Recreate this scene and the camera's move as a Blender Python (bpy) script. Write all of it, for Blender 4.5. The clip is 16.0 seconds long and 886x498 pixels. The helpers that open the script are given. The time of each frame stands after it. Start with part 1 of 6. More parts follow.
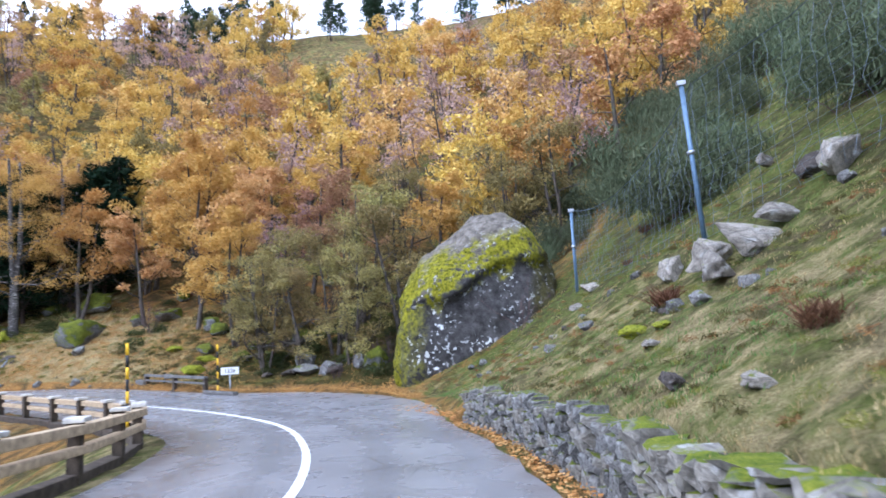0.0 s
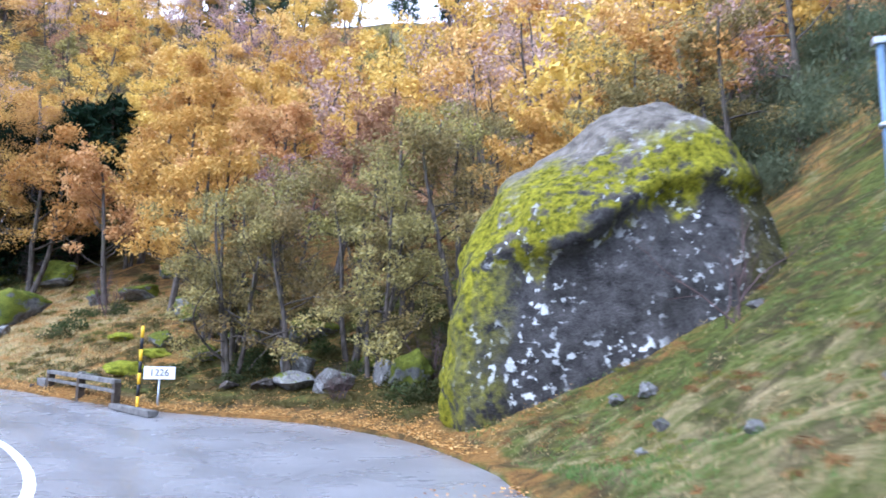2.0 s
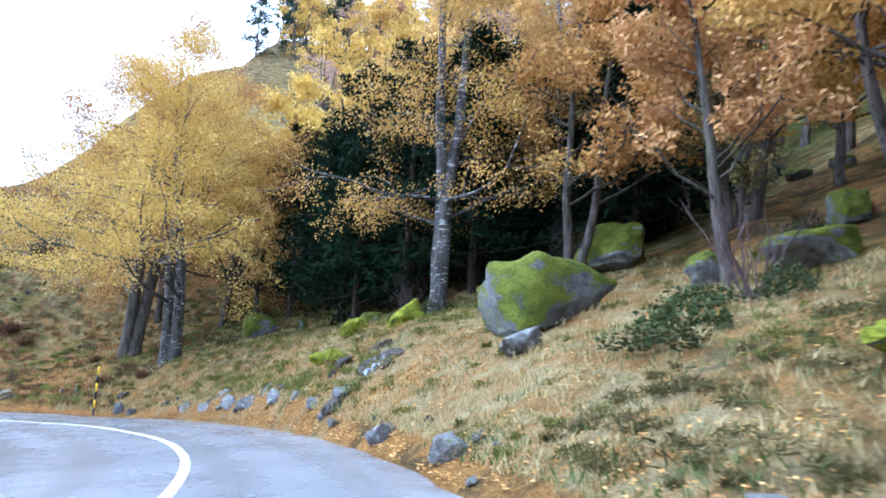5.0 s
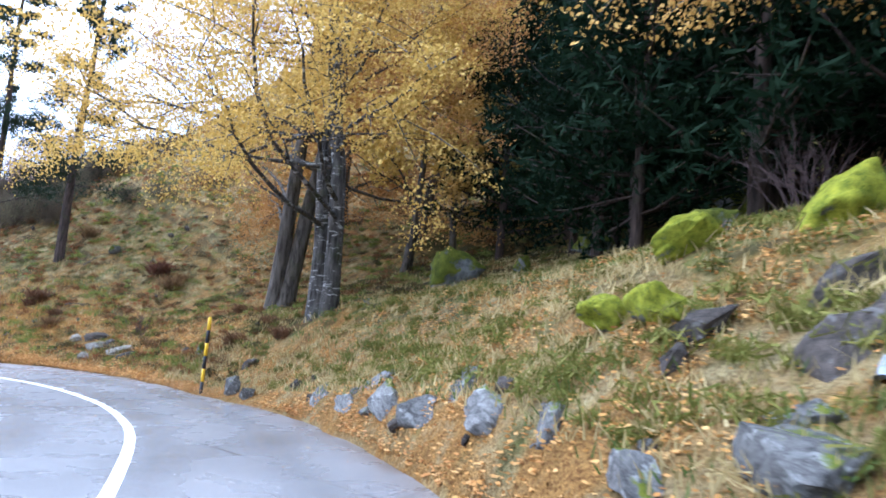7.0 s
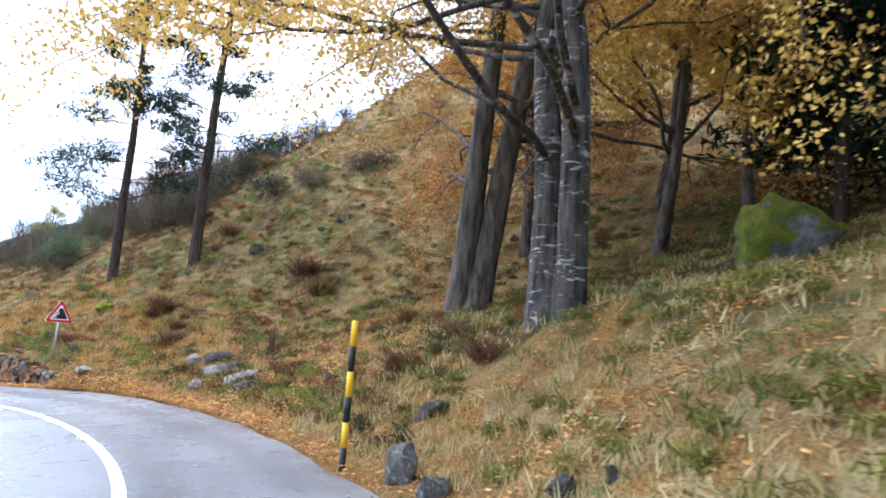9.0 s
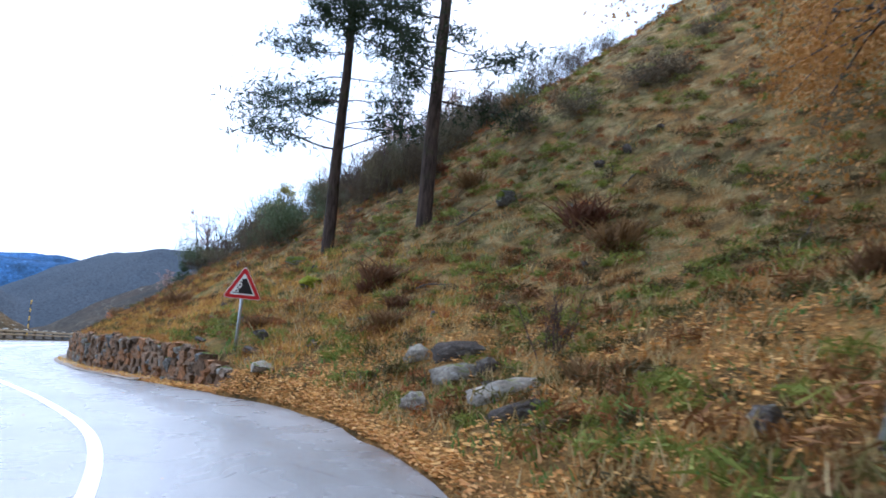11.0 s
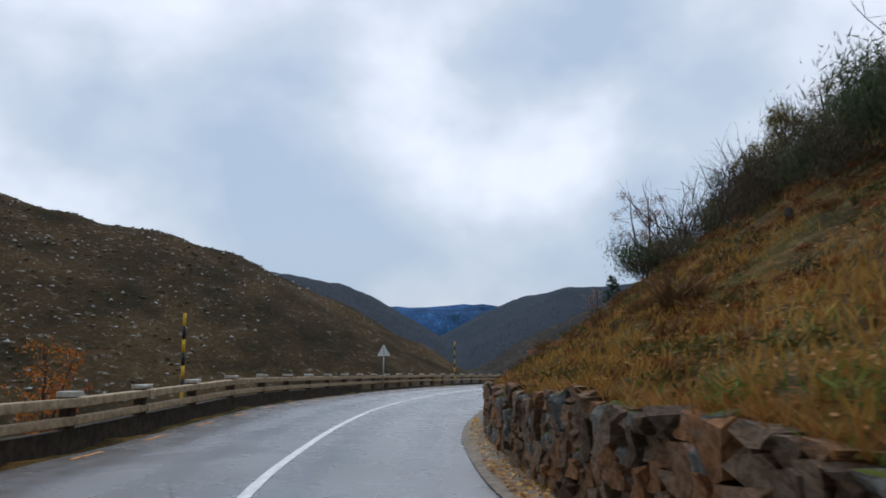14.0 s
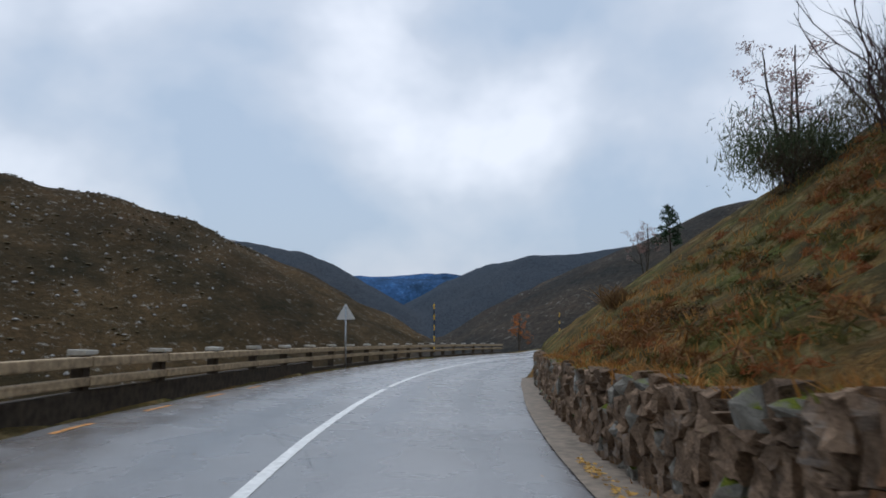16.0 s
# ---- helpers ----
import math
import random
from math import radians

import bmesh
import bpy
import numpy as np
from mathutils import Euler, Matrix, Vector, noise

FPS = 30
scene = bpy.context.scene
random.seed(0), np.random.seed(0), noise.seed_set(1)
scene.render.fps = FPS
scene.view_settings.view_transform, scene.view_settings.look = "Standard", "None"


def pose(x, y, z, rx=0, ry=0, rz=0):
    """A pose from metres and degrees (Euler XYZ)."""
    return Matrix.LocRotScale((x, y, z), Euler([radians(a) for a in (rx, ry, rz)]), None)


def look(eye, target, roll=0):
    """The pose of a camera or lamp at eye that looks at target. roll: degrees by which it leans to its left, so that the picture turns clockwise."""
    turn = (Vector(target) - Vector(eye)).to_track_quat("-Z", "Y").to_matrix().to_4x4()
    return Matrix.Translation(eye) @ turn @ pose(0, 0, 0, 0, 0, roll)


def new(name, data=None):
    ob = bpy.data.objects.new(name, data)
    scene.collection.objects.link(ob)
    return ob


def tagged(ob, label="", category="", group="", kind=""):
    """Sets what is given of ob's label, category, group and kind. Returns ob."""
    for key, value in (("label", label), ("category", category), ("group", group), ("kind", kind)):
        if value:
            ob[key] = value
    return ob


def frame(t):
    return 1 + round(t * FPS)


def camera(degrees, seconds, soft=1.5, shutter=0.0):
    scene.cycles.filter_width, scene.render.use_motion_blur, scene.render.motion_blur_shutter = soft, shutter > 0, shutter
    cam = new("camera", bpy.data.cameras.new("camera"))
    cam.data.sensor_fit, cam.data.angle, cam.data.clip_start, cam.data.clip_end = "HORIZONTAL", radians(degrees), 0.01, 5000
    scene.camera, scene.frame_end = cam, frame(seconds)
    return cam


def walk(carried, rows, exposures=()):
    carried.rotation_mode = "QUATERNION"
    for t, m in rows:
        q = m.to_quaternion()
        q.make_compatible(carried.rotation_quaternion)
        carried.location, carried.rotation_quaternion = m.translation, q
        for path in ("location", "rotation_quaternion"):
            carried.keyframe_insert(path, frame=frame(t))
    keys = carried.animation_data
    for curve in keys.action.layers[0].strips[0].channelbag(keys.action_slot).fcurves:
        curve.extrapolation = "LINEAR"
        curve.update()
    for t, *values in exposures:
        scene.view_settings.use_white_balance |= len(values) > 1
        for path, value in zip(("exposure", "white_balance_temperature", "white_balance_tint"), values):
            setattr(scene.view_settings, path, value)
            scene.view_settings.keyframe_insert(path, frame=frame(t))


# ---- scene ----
cam = camera(64.8, 16.0, soft=1.7, shutter=0.2)
PATH = [
    (0, (2.215, 2.577, 2.930), (0.835, 12.441, 3.833), -2.56),
    (0.5, (1.532, 6.357, 2.561), (0.881, 16.294, 3.475), -0.74),
    (1, (0.948, 10.266, 2.164), (0.431, 20.208, 3.104), 0.48),
    (1.5, (0.213, 14.062, 1.873), (-0.926, 23.920, 3.107), 1.10),
    (2, (-0.894, 17.760, 1.700), (-3.152, 27.420, 2.963), 1.39),
    (2.5, (-2.560, 21.451, 1.446), (-5.998, 30.739, 2.832), 2.25),
    (3, (-4.678, 24.610, 1.220), (-9.416, 33.278, 2.776), 1.52),
    (3.5, (-7.514, 27.573, 1.030), (-13.475, 35.399, 2.823), 1.77),
    (4.2, (-12.087, 31.098, 0.899), (-19.187, 37.892, 2.752), 1.74),
    (6.3, (-25.781, 38.898, 0.884), (-34.691, 43.248, 2.154), 4.5),
    (6.5, (-27.035, 39.303, 0.84), (-36.095, 43.358, 2.05), 4.9),
    (7, (-29.884, 39.978, 0.752), (-39.204, 43.448, 1.847), 5.0),
    (7.5, (-32.46, 40.466, 0.685), (-41.96, 43.351, 1.885), 5.0),
    (8, (-34.832, 40.701, 0.627), (-44.497, 43.026, 1.707), 5.0),
    (8.2, (-35.811, 40.778, 0.607), (-45.521, 42.918, 1.692), 4.9),
    (10.3, (-45.905, 40.203, -0.059), (-55.830, 39.453, 0.908), 4.59),
    (10.5, (-46.895, 39.993, -0.118), (-56.793, 38.875, 0.763), 4.58),
    (11, (-49.249, 39.219, -0.218), (-58.994, 37.159, 0.671), 4.74),
    (11.5, (-51.512, 38.211, -0.318), (-61.027, 35.234, 0.459), 4.51),
    (12, (-53.744, 36.978, -0.378), (-62.853, 32.972, 0.606), 3.40),
    (12.5, (-55.919, 35.542, -0.524), (-64.580, 30.645, 0.473), 1.45),
    (13, (-57.971, 33.779, -0.659), (-66.164, 28.195, 0.645), -0.31),
    (13.5, (-60.000, 31.636, -0.816), (-67.777, 25.460, 0.358), -0.19),
    (14, (-62.011, 29.385, -1.033), (-69.178, 22.498, 0.063), -0.12),
    (14.5, (-63.989, 26.956, -1.224), (-71.109, 19.990, -0.339), 0.56),
    (15, (-66.110, 24.382, -1.412), (-73.183, 17.366, -0.540), -0.15),
    (15.5, (-68.400, 21.740, -1.612), (-75.643, 14.891, -0.808), -0.29),
    (16, (-71.100, 19.073, -1.878), (-78.655, 12.555, -1.221), -0.30),
]
walk(cam, [(t, look(eye, target, roll)) for t, eye, target, roll in PATH],
     exposures=[(0, 1.22, 5100, 19), (1.0, 1.24, 5100, 19), (2.0, 1.62, 4950, 19), (3.5, 2.16, 4400, 12), (4.2, 1.9, 4500, 11), (6.3, 1.72, 4750, 14), (8.2, 1.8, 5150, 15), (10.4, 1.24, 5250, 14), (11.4, 0.74, 5050, 12), (12.5, 0.02, 5400, 10), (13.3, -0.26, 5750, 10), (14.5, -0.6, 5700, 10), (16, -0.54, 5750, 10)])

# ---- sky and sun ----
world = bpy.data.worlds.new("world")
scene.world = world
world.use_nodes = True
wn, wl = world.node_tree.nodes, world.node_tree.links
wn.clear()
SUN_EL, SUN_ROT = radians(48), radians(-140)
w_out, w_bg = wn.new("ShaderNodeOutputWorld"), wn.new("ShaderNodeBackground")
w_sky = wn.new("ShaderNodeTexSky")
w_sky.sky_type = "NISHITA"
w_sky.sun_disc = False
w_sky.sun_elevation, w_sky.sun_rotation = SUN_EL, SUN_ROT
w_sky.air_density, w_sky.dust_density = 1.2, 2.0
w_gain = wn.new("ShaderNodeMix")
w_gain.data_type, w_gain.blend_type = "RGBA", "MULTIPLY"
w_gain.inputs[0].default_value = 1.0
w_gain.inputs[7].default_value = (0.11, 0.11, 0.115, 1)
wl.new(w_sky.outputs[0], w_gain.inputs[6])
w_co, w_map = wn.new("ShaderNodeTexCoord"), wn.new("ShaderNodeMapping")
w_map.inputs["Scale"].default_value = (1.0, 1.0, 1.35)
w_map.inputs["Location"].default_value = (0.35, 0.1, 0.0)
wl.new(w_co.outputs["Generated"], w_map.inputs[0])
w_n1 = wn.new("ShaderNodeTexNoise")
w_n1.inputs["Scale"].default_value, w_n1.inputs["Detail"].default_value = 2.4, 5
w_n1.inputs["Roughness"].default_value = 0.47
w_n1.inputs["Distortion"].default_value = 0.1
wl.new(w_map.outputs[0], w_n1.inputs[0])
w_r = wn.new("ShaderNodeValToRGB")
e = w_r.color_ramp.elements
e[0].position, e[0].color = 0.38, (0.74, 0.86, 0.98, 1)
e[1].position, e[1].color = 0.6, (1.5, 1.48, 1.46, 1)
m = w_r.color_ramp.elements.new(0.48)
m.color = (1.0, 1.05, 1.1, 1)
wl.new(w_n1.outputs[0], w_r.inputs[0])
w_mix = wn.new("ShaderNodeMix")
w_mix.data_type = "RGBA"
w_mix.inputs[0].default_value = 0.88
wl.new(w_gain.outputs[2], w_mix.inputs[6])
wl.new(w_r.outputs[0], w_mix.inputs[7])
wl.new(w_mix.outputs[2], w_bg.inputs[0])
w_bg.inputs[1].default_value = 0.93
wl.new(w_bg.outputs[0], w_out.inputs[0])

sun_data = bpy.data.lights.new("sun", "SUN")
sun_data.energy, sun_data.angle, sun_data.color = 1.5, radians(40), (1.0, 0.96, 0.9)
sun = new("sun", sun_data)
sun.matrix_world = look((0, 0, 100), (0 - 100 * math.sin(SUN_ROT), 0 - 100 * math.cos(SUN_ROT), 100 - 100 * math.tan(SUN_EL)))


# ---- materials ----
class Nodes:
    def __init__(self, name, rough=0.8, spec=0.3):
        self.m = bpy.data.materials.new(name)
        self.m.use_nodes = True
        self.n, self.l = self.m.node_tree.nodes, self.m.node_tree.links
        self.b = self.n["Principled BSDF"]
        self.out = self.n["Material Output"]
        self.b.inputs["Roughness"].default_value = rough
        self.b.inputs["Specular IOR Level"].default_value = spec
        self.co = self.n.new("ShaderNodeTexCoord").outputs["Object"]
        self.geo = self.n.new("ShaderNodeNewGeometry")
        self.oi = self.n.new("ShaderNodeObjectInfo")

    def put(self, value, socket):
        if isinstance(value, (int, float)):
            socket.default_value = value
        elif isinstance(value, tuple):
            socket.default_value = (*value, 1) if len(value) == 3 else value
        else:
            self.l.new(value, socket)

    def noise(self, scale, detail=5, rough=0.55, co=None, stretch=None, dist=0.0):
        t = self.n.new("ShaderNodeTexNoise")
        t.inputs["Scale"].default_value, t.inputs["Detail"].default_value = scale, detail
        t.inputs["Roughness"].default_value, t.inputs["Distortion"].default_value = rough, dist
        co = co or self.co
        if stretch:
            mp = self.n.new("ShaderNodeMapping")
            mp.inputs["Scale"].default_value = stretch
            self.l.new(co, mp.inputs[0])
            co = mp.outputs[0]
        self.l.new(co, t.inputs[0])
        return t.outputs[0]

    def voronoi(self, scale, feature="F1"):
        t = self.n.new("ShaderNodeTexVoronoi")
        t.feature = feature
        t.inputs["Scale"].default_value = scale
        self.l.new(self.co, t.inputs[0])
        return t.outputs["Distance"]

    def step(self, value, lo, hi, a=0.0, b=1.0):
        t = self.n.new("ShaderNodeMapRange")
        self.put(value, t.inputs[0])
        for k, v in zip((1, 2, 3, 4), (lo, hi, a, b)):
            t.inputs[k].default_value = v
        return t.outputs[0]

    def math(self, op, a, b=0.0):
        t = self.n.new("ShaderNodeMath")
        t.operation = op
        self.put(a, t.inputs[0])
        self.put(b, t.inputs[1])
        return t.outputs[0]

    def mix(self, fac, a, b, blend="MIX"):
        t = self.n.new("ShaderNodeMix")
        t.data_type, t.blend_type = "RGBA", blend
        self.put(fac, t.inputs[0])
        self.put(a, t.inputs[6])
        self.put(b, t.inputs[7])
        return t.outputs[2]

    def ramp(self, fac, *stops):
        t = self.n.new("ShaderNodeValToRGB")
        els = t.color_ramp.elements
        for k, (p, c) in enumerate(stops):
            el = els[k] if k < 2 else els.new(p)
            el.position, el.color = p, (*c, 1)
        self.l.new(fac, t.inputs[0])
        return t.outputs[0]

    def attr(self, name):
        t = self.n.new("ShaderNodeAttribute")
        t.attribute_name = name
        return t

    def up(self):
        t = self.n.new("ShaderNodeSeparateXYZ")
        self.l.new(self.geo.outputs["Normal"], t.inputs[0])
        return t.outputs[2]

    def colour(self, c):
        self.put(c, self.b.inputs["Base Color"])
        return self

    def rough(self, v):
        self.put(v, self.b.inputs["Roughness"])
        return self

    def bump(self, height, strength=0.5, distance=0.02):
        t = self.n.new("ShaderNodeBump")
        t.inputs["Strength"].default_value, t.inputs["Distance"].default_value = strength, distance
        self.l.new(height, t.inputs["Height"])
        self.l.new(t.outputs[0], self.b.inputs["Normal"])
        return self

    def translucent(self, amount, c):
        t, mx = self.n.new("ShaderNodeBsdfTranslucent"), self.n.new("ShaderNodeMixShader")
        self.put(c, t.inputs[0])
        mx.inputs[0].default_value = amount
        self.l.new(self.b.outputs[0], mx.inputs[1])
        self.l.new(t.outputs[0], mx.inputs[2])
        self.l.new(mx.outputs[0], self.out.inputs[0])
        return self


def plain(name, c, rough=0.6, metal=0.0, vary=0.12, scale=14):
    k = Nodes(name, rough)
    n = k.noise(scale, 5)
    k.colour(k.mix(k.step(n, 0.3, 0.7), tuple(v * (1 - vary) for v in c), tuple(min(1, v * (1 + vary)) for v in c)))
    k.b.inputs["Metallic"].default_value = metal
    k.bump(n, 0.15, 0.005)
    return k.m


def leaf_mat(name, c1, c2, c3, glow=0.22, gloss=0.08):
    """Leaves that vary from leaf to leaf and from tree to tree."""
    k = Nodes(name, 0.65, gloss)
    r = k.step(k.geo.outputs["Random Per Island"], 0, 1, 0.18, 0.82)
    c = k.ramp(r, (0.0, c1), (1.0, c3), (0.5, c2))
    patch = k.noise(0.6, 3)
    c = k.mix(k.step(patch, 0.35, 0.65), c, k.mix(0.45, c, c1))
    hsv = k.n.new("ShaderNodeHueSaturation")
    k.put(k.step(k.oi.outputs["Random"], 0, 1, 0.475, 0.515), hsv.inputs["Hue"])
    k.put(k.step(k.oi.outputs["Random"], 0, 1, 0.72, 1.18), hsv.inputs["Value"])
    k.put(c, hsv.inputs["Color"])
    k.colour(hsv.outputs[0]).translucent(glow, hsv.outputs[0])
    return k.m


def make_asphalt():
    k = Nodes("wet_asphalt", 0.5, 0.5)
    grain, big, streak = k.noise(90, 4), k.noise(0.35, 4), k.noise(0.8, 4, stretch=(1, 1, 1), dist=1.0)
    c = k.mix(k.step(grain, 0.35, 0.7), (0.17, 0.169, 0.173), (0.33, 0.327, 0.33))
    c = k.mix(k.step(big, 0.35, 0.65), c, k.mix(0.5, c, (0.11, 0.11, 0.113)))
    sep = k.n.new("ShaderNodeSeparateColor")
    k.l.new(k.attr("zone").outputs["Color"], sep.inputs[0])
    track, dirt = sep.outputs[0], sep.outputs[1]
    c = k.mix(k.math("MULTIPLY", track, k.step(streak, 0.3, 0.7, 0.15, 0.45)), c, k.mix(0.5, c, (0.04, 0.042, 0.05)))
    c = k.mix(k.math("MULTIPLY", dirt, k.step(k.noise(1.4, 5, 0.65), 0.38, 0.62, 0.1, 0.75)), c, (0.095, 0.068, 0.05))
    seam = k.step(k.voronoi(0.22, "DISTANCE_TO_EDGE"), 0.0, 0.006, 0.7, 0.0)
    c = k.mix(k.math("MULTIPLY", seam, k.step(big, 0.45, 0.6)), c, (0.03, 0.03, 0.033))
    k.colour(c)
    k.rough(k.math("SUBTRACT", k.step(streak, 0.3, 0.7, 0.24, 0.33), k.math("MULTIPLY", track, 0.05)))
    k.bump(grain, 0.35, 0.004)
    return k.m


def make_ground():
    """Grass, moss, dry grass, bare earth and leaf litter, by the zone of the slope."""
    k = Nodes("hillside_ground", 0.95, 0.04)
    zone = k.attr("zone")
    sep = k.n.new("ShaderNodeSeparateColor")
    k.l.new(zone.outputs["Color"], sep.inputs[0])
    green, litter, dry = sep.outputs[0], sep.outputs[1], sep.outputs[2]
    a, b, c, fine = k.noise(0.5, 6, 0.6), k.noise(1.7, 6, 0.65, dist=0.4), k.noise(6, 5, 0.7), k.noise(28, 4, 0.7)
    grass = k.mix(k.step(c, 0.3, 0.7), (0.045, 0.055, 0.012), (0.16, 0.18, 0.045))
    straw = k.mix(k.step(fine, 0.35, 0.65), (0.2, 0.15, 0.065), (0.5, 0.41, 0.21))
    earth = k.mix(k.step(c, 0.3, 0.7), (0.065, 0.04, 0.018), (0.21, 0.125, 0.048))
    leaf = k.mix(k.step(fine, 0.36, 0.64), (0.13, 0.06, 0.02), (0.44, 0.25, 0.075))
    col = k.mix(k.step(k.math("ADD", a, k.math("MULTIPLY", green, 0.5)), 0.55, 0.85), earth, grass)
    col = k.mix(k.step(k.math("ADD", b, k.math("MULTIPLY", dry, 0.45)), 0.62, 0.86), col, straw)
    col = k.mix(k.step(k.math("ADD", k.noise(1.1, 6, 0.65, dist=0.6), k.math("MULTIPLY", litter, 0.5)), 0.66, 0.88), col, leaf)
    dark = k.math("MULTIPLY", k.step(k.noise(0.9, 6, 0.7, dist=0.8), 0.46, 0.6, 0, 0.85), k.step(dry, 0.35, 0.85, 1.0, 0.3))
    col = k.mix(dark, col, k.mix(k.step(fine, 0.3, 0.7), (0.025, 0.02, 0.012), (0.09, 0.075, 0.035)))
    pale = k.step(k.noise(2.6, 6, 0.7, dist=0.5), 0.56, 0.64, 0, 0.6)
    pale = k.math("MULTIPLY", pale, k.step(dry, 0.15, 0.9))
    k.colour(k.mix(pale, col, k.mix(k.step(fine, 0.3, 0.7), (0.2, 0.15, 0.07), (0.46, 0.37, 0.2))))
    k.bump(k.math("ADD", c, fine), 1.0, 0.09)
    return k.m


def make_rock(name, dark, light, moss, lichen, mossy=(0.02, 0.06, 0.004), tint=None, bright=(0.19, 0.2, 0.022)):
    k = Nodes(name, 0.88, 0.12)
    big, mid, fine = k.noise(0.9, 6, 0.6), k.noise(5, 6, 0.65), k.noise(40, 4, 0.7)
    c = k.mix(k.step(k.math("ADD", k.math("MULTIPLY", mid, 0.6), k.math("MULTIPLY", fine, 0.4)), 0.35, 0.66), dark, light)
    vary = k.n.new("ShaderNodeHueSaturation")
    k.put(c, vary.inputs["Color"])
    k.put(k.step(k.oi.outputs["Random"], 0, 1, 0.72, 1.32) if not tint else k.math("MULTIPLY", k.step(k.oi.outputs["Random"], 0, 1, 0.55, 1.2), k.step(k.geo.outputs["Random Per Island"], 0, 1, 0.6, 1.2)), vary.inputs["Value"])
    c = vary.outputs[0]
    if tint:
        c = k.mix(k.step(k.math("FRACT", k.math("MULTIPLY", k.oi.outputs["Random"], 7.31)), 0.4, 0.9, 0, 0.85), c, k.mix(k.step(mid, 0.35, 0.65), tuple(v * 0.35 for v in tint), tint))
    crack = k.step(k.voronoi(0.8, "DISTANCE_TO_EDGE"), 0.0, 0.03, 0.4, 0.0)
    c = k.mix(crack, c, tuple(v * 0.4 for v in dark))
    spots = k.math("MULTIPLY", k.step(k.noise(3.2, 5, 0.6), 0.56, 0.6), k.step(k.noise(0.7, 2), 0.4, 0.55))
    c = k.mix(k.math("MULTIPLY", spots, lichen), c, (0.62, 0.63, 0.6))
    fac = k.math("ADD", k.math("MULTIPLY", k.up(), 0.55), k.math("MULTIPLY", k.math("SUBTRACT", big, 0.5), 1.5))
    fac = k.step(k.math("ADD", fac, k.math("MULTIPLY", k.math("SUBTRACT", mid, 0.5), 0.8)), moss, moss + 0.14)
    green = k.mix(k.step(k.math("ADD", k.math("MULTIPLY", mid, 0.6), k.math("MULTIPLY", fine, 0.4)), 0.35, 0.65), mossy, bright)
    k.colour(k.mix(fac, c, green))
    k.bump(k.math("ADD", mid, k.math("MULTIPLY", fine, 0.7)), 0.7, 0.05)
    return k.m


def make_boulder():
    """Dark granite with white lichen, a moss shawl over its shoulder and a bare crown."""
    k = Nodes("mossy_boulder_granite", 0.9, 0.08)
    big, mid, fine = k.noise(0.5, 5, 0.6), k.noise(3.0, 6, 0.65), k.noise(22, 5, 0.7)
    sep = k.n.new("ShaderNodeSeparateXYZ")
    k.l.new(k.co, sep.inputs[0])
    x, z = sep.outputs[0], sep.outputs[2]
    face = k.mix(k.step(k.math("ADD", k.math("MULTIPLY", mid, 0.6), k.math("MULTIPLY", fine, 0.4)), 0.38, 0.62), (0.024, 0.023, 0.022), (0.105, 0.1, 0.096))
    crown_c = k.mix(k.step(mid, 0.35, 0.65), (0.085, 0.074, 0.06), (0.27, 0.242, 0.2))
    wob = k.math("MULTIPLY", k.math("SUBTRACT", k.noise(0.8, 5, 0.6), 0.5), 4.2)
    ledge = k.math("ADD", k.math("MULTIPLY", k.math("ADD", x, 2.0), 0.42), 4.0)
    h = k.math("ADD", k.math("SUBTRACT", z, ledge), wob)
    c = k.mix(k.step(h, 0.2, 1.0), face, crown_c)
    spots = k.math("MULTIPLY", k.step(k.noise(5.0, 4, 0.6), 0.565, 0.6), k.step(k.noise(0.8, 3), 0.45, 0.58))
    c = k.mix(k.math("MULTIPLY", spots, k.step(h, 2.5, 1.0)), c, (0.68, 0.7, 0.68))
    shawl = k.math("MULTIPLY", k.step(h, -0.4, 0.0), k.step(h, 2.0, 1.3))
    flank = k.math("MULTIPLY", k.step(k.math("ADD", x, k.math("MULTIPLY", wob, 0.5)), -2.0, -3.1), k.step(k.math("SUBTRACT", z, wob), 7.5, 6.0))
    patch = k.step(k.math("ADD", k.math("MULTIPLY", mid, 0.55), k.math("MULTIPLY", big, 0.45)), 0.43, 0.49)
    flank = k.math("MULTIPLY", flank, k.step(k.noise(1.1, 4, 0.6, stretch=(1, 1, 0.3)), 0.33, 0.5, 0.1, 1))
    moss = k.math("MULTIPLY", k.math("MAXIMUM", shawl, flank), patch)
    green = k.mix(k.step(k.noise(7, 5, 0.7), 0.35, 0.65), (0.05, 0.055, 0.006), (0.33, 0.31, 0.02))
    dull = k.math("MULTIPLY", k.step(k.math("ADD", x, k.math("MULTIPLY", wob, 0.4)), 2.1, 2.7), k.step(mid, 0.36, 0.5, 0.2, 0.85))
    c = k.mix(dull, c, k.mix(k.step(fine, 0.35, 0.65), (0.035, 0.033, 0.01), (0.12, 0.105, 0.03)))
    k.colour(k.mix(moss, c, green))
    k.bump(k.math("ADD", k.math("MULTIPLY", mid, 1.5), fine), 0.9, 0.09)
    return k.m


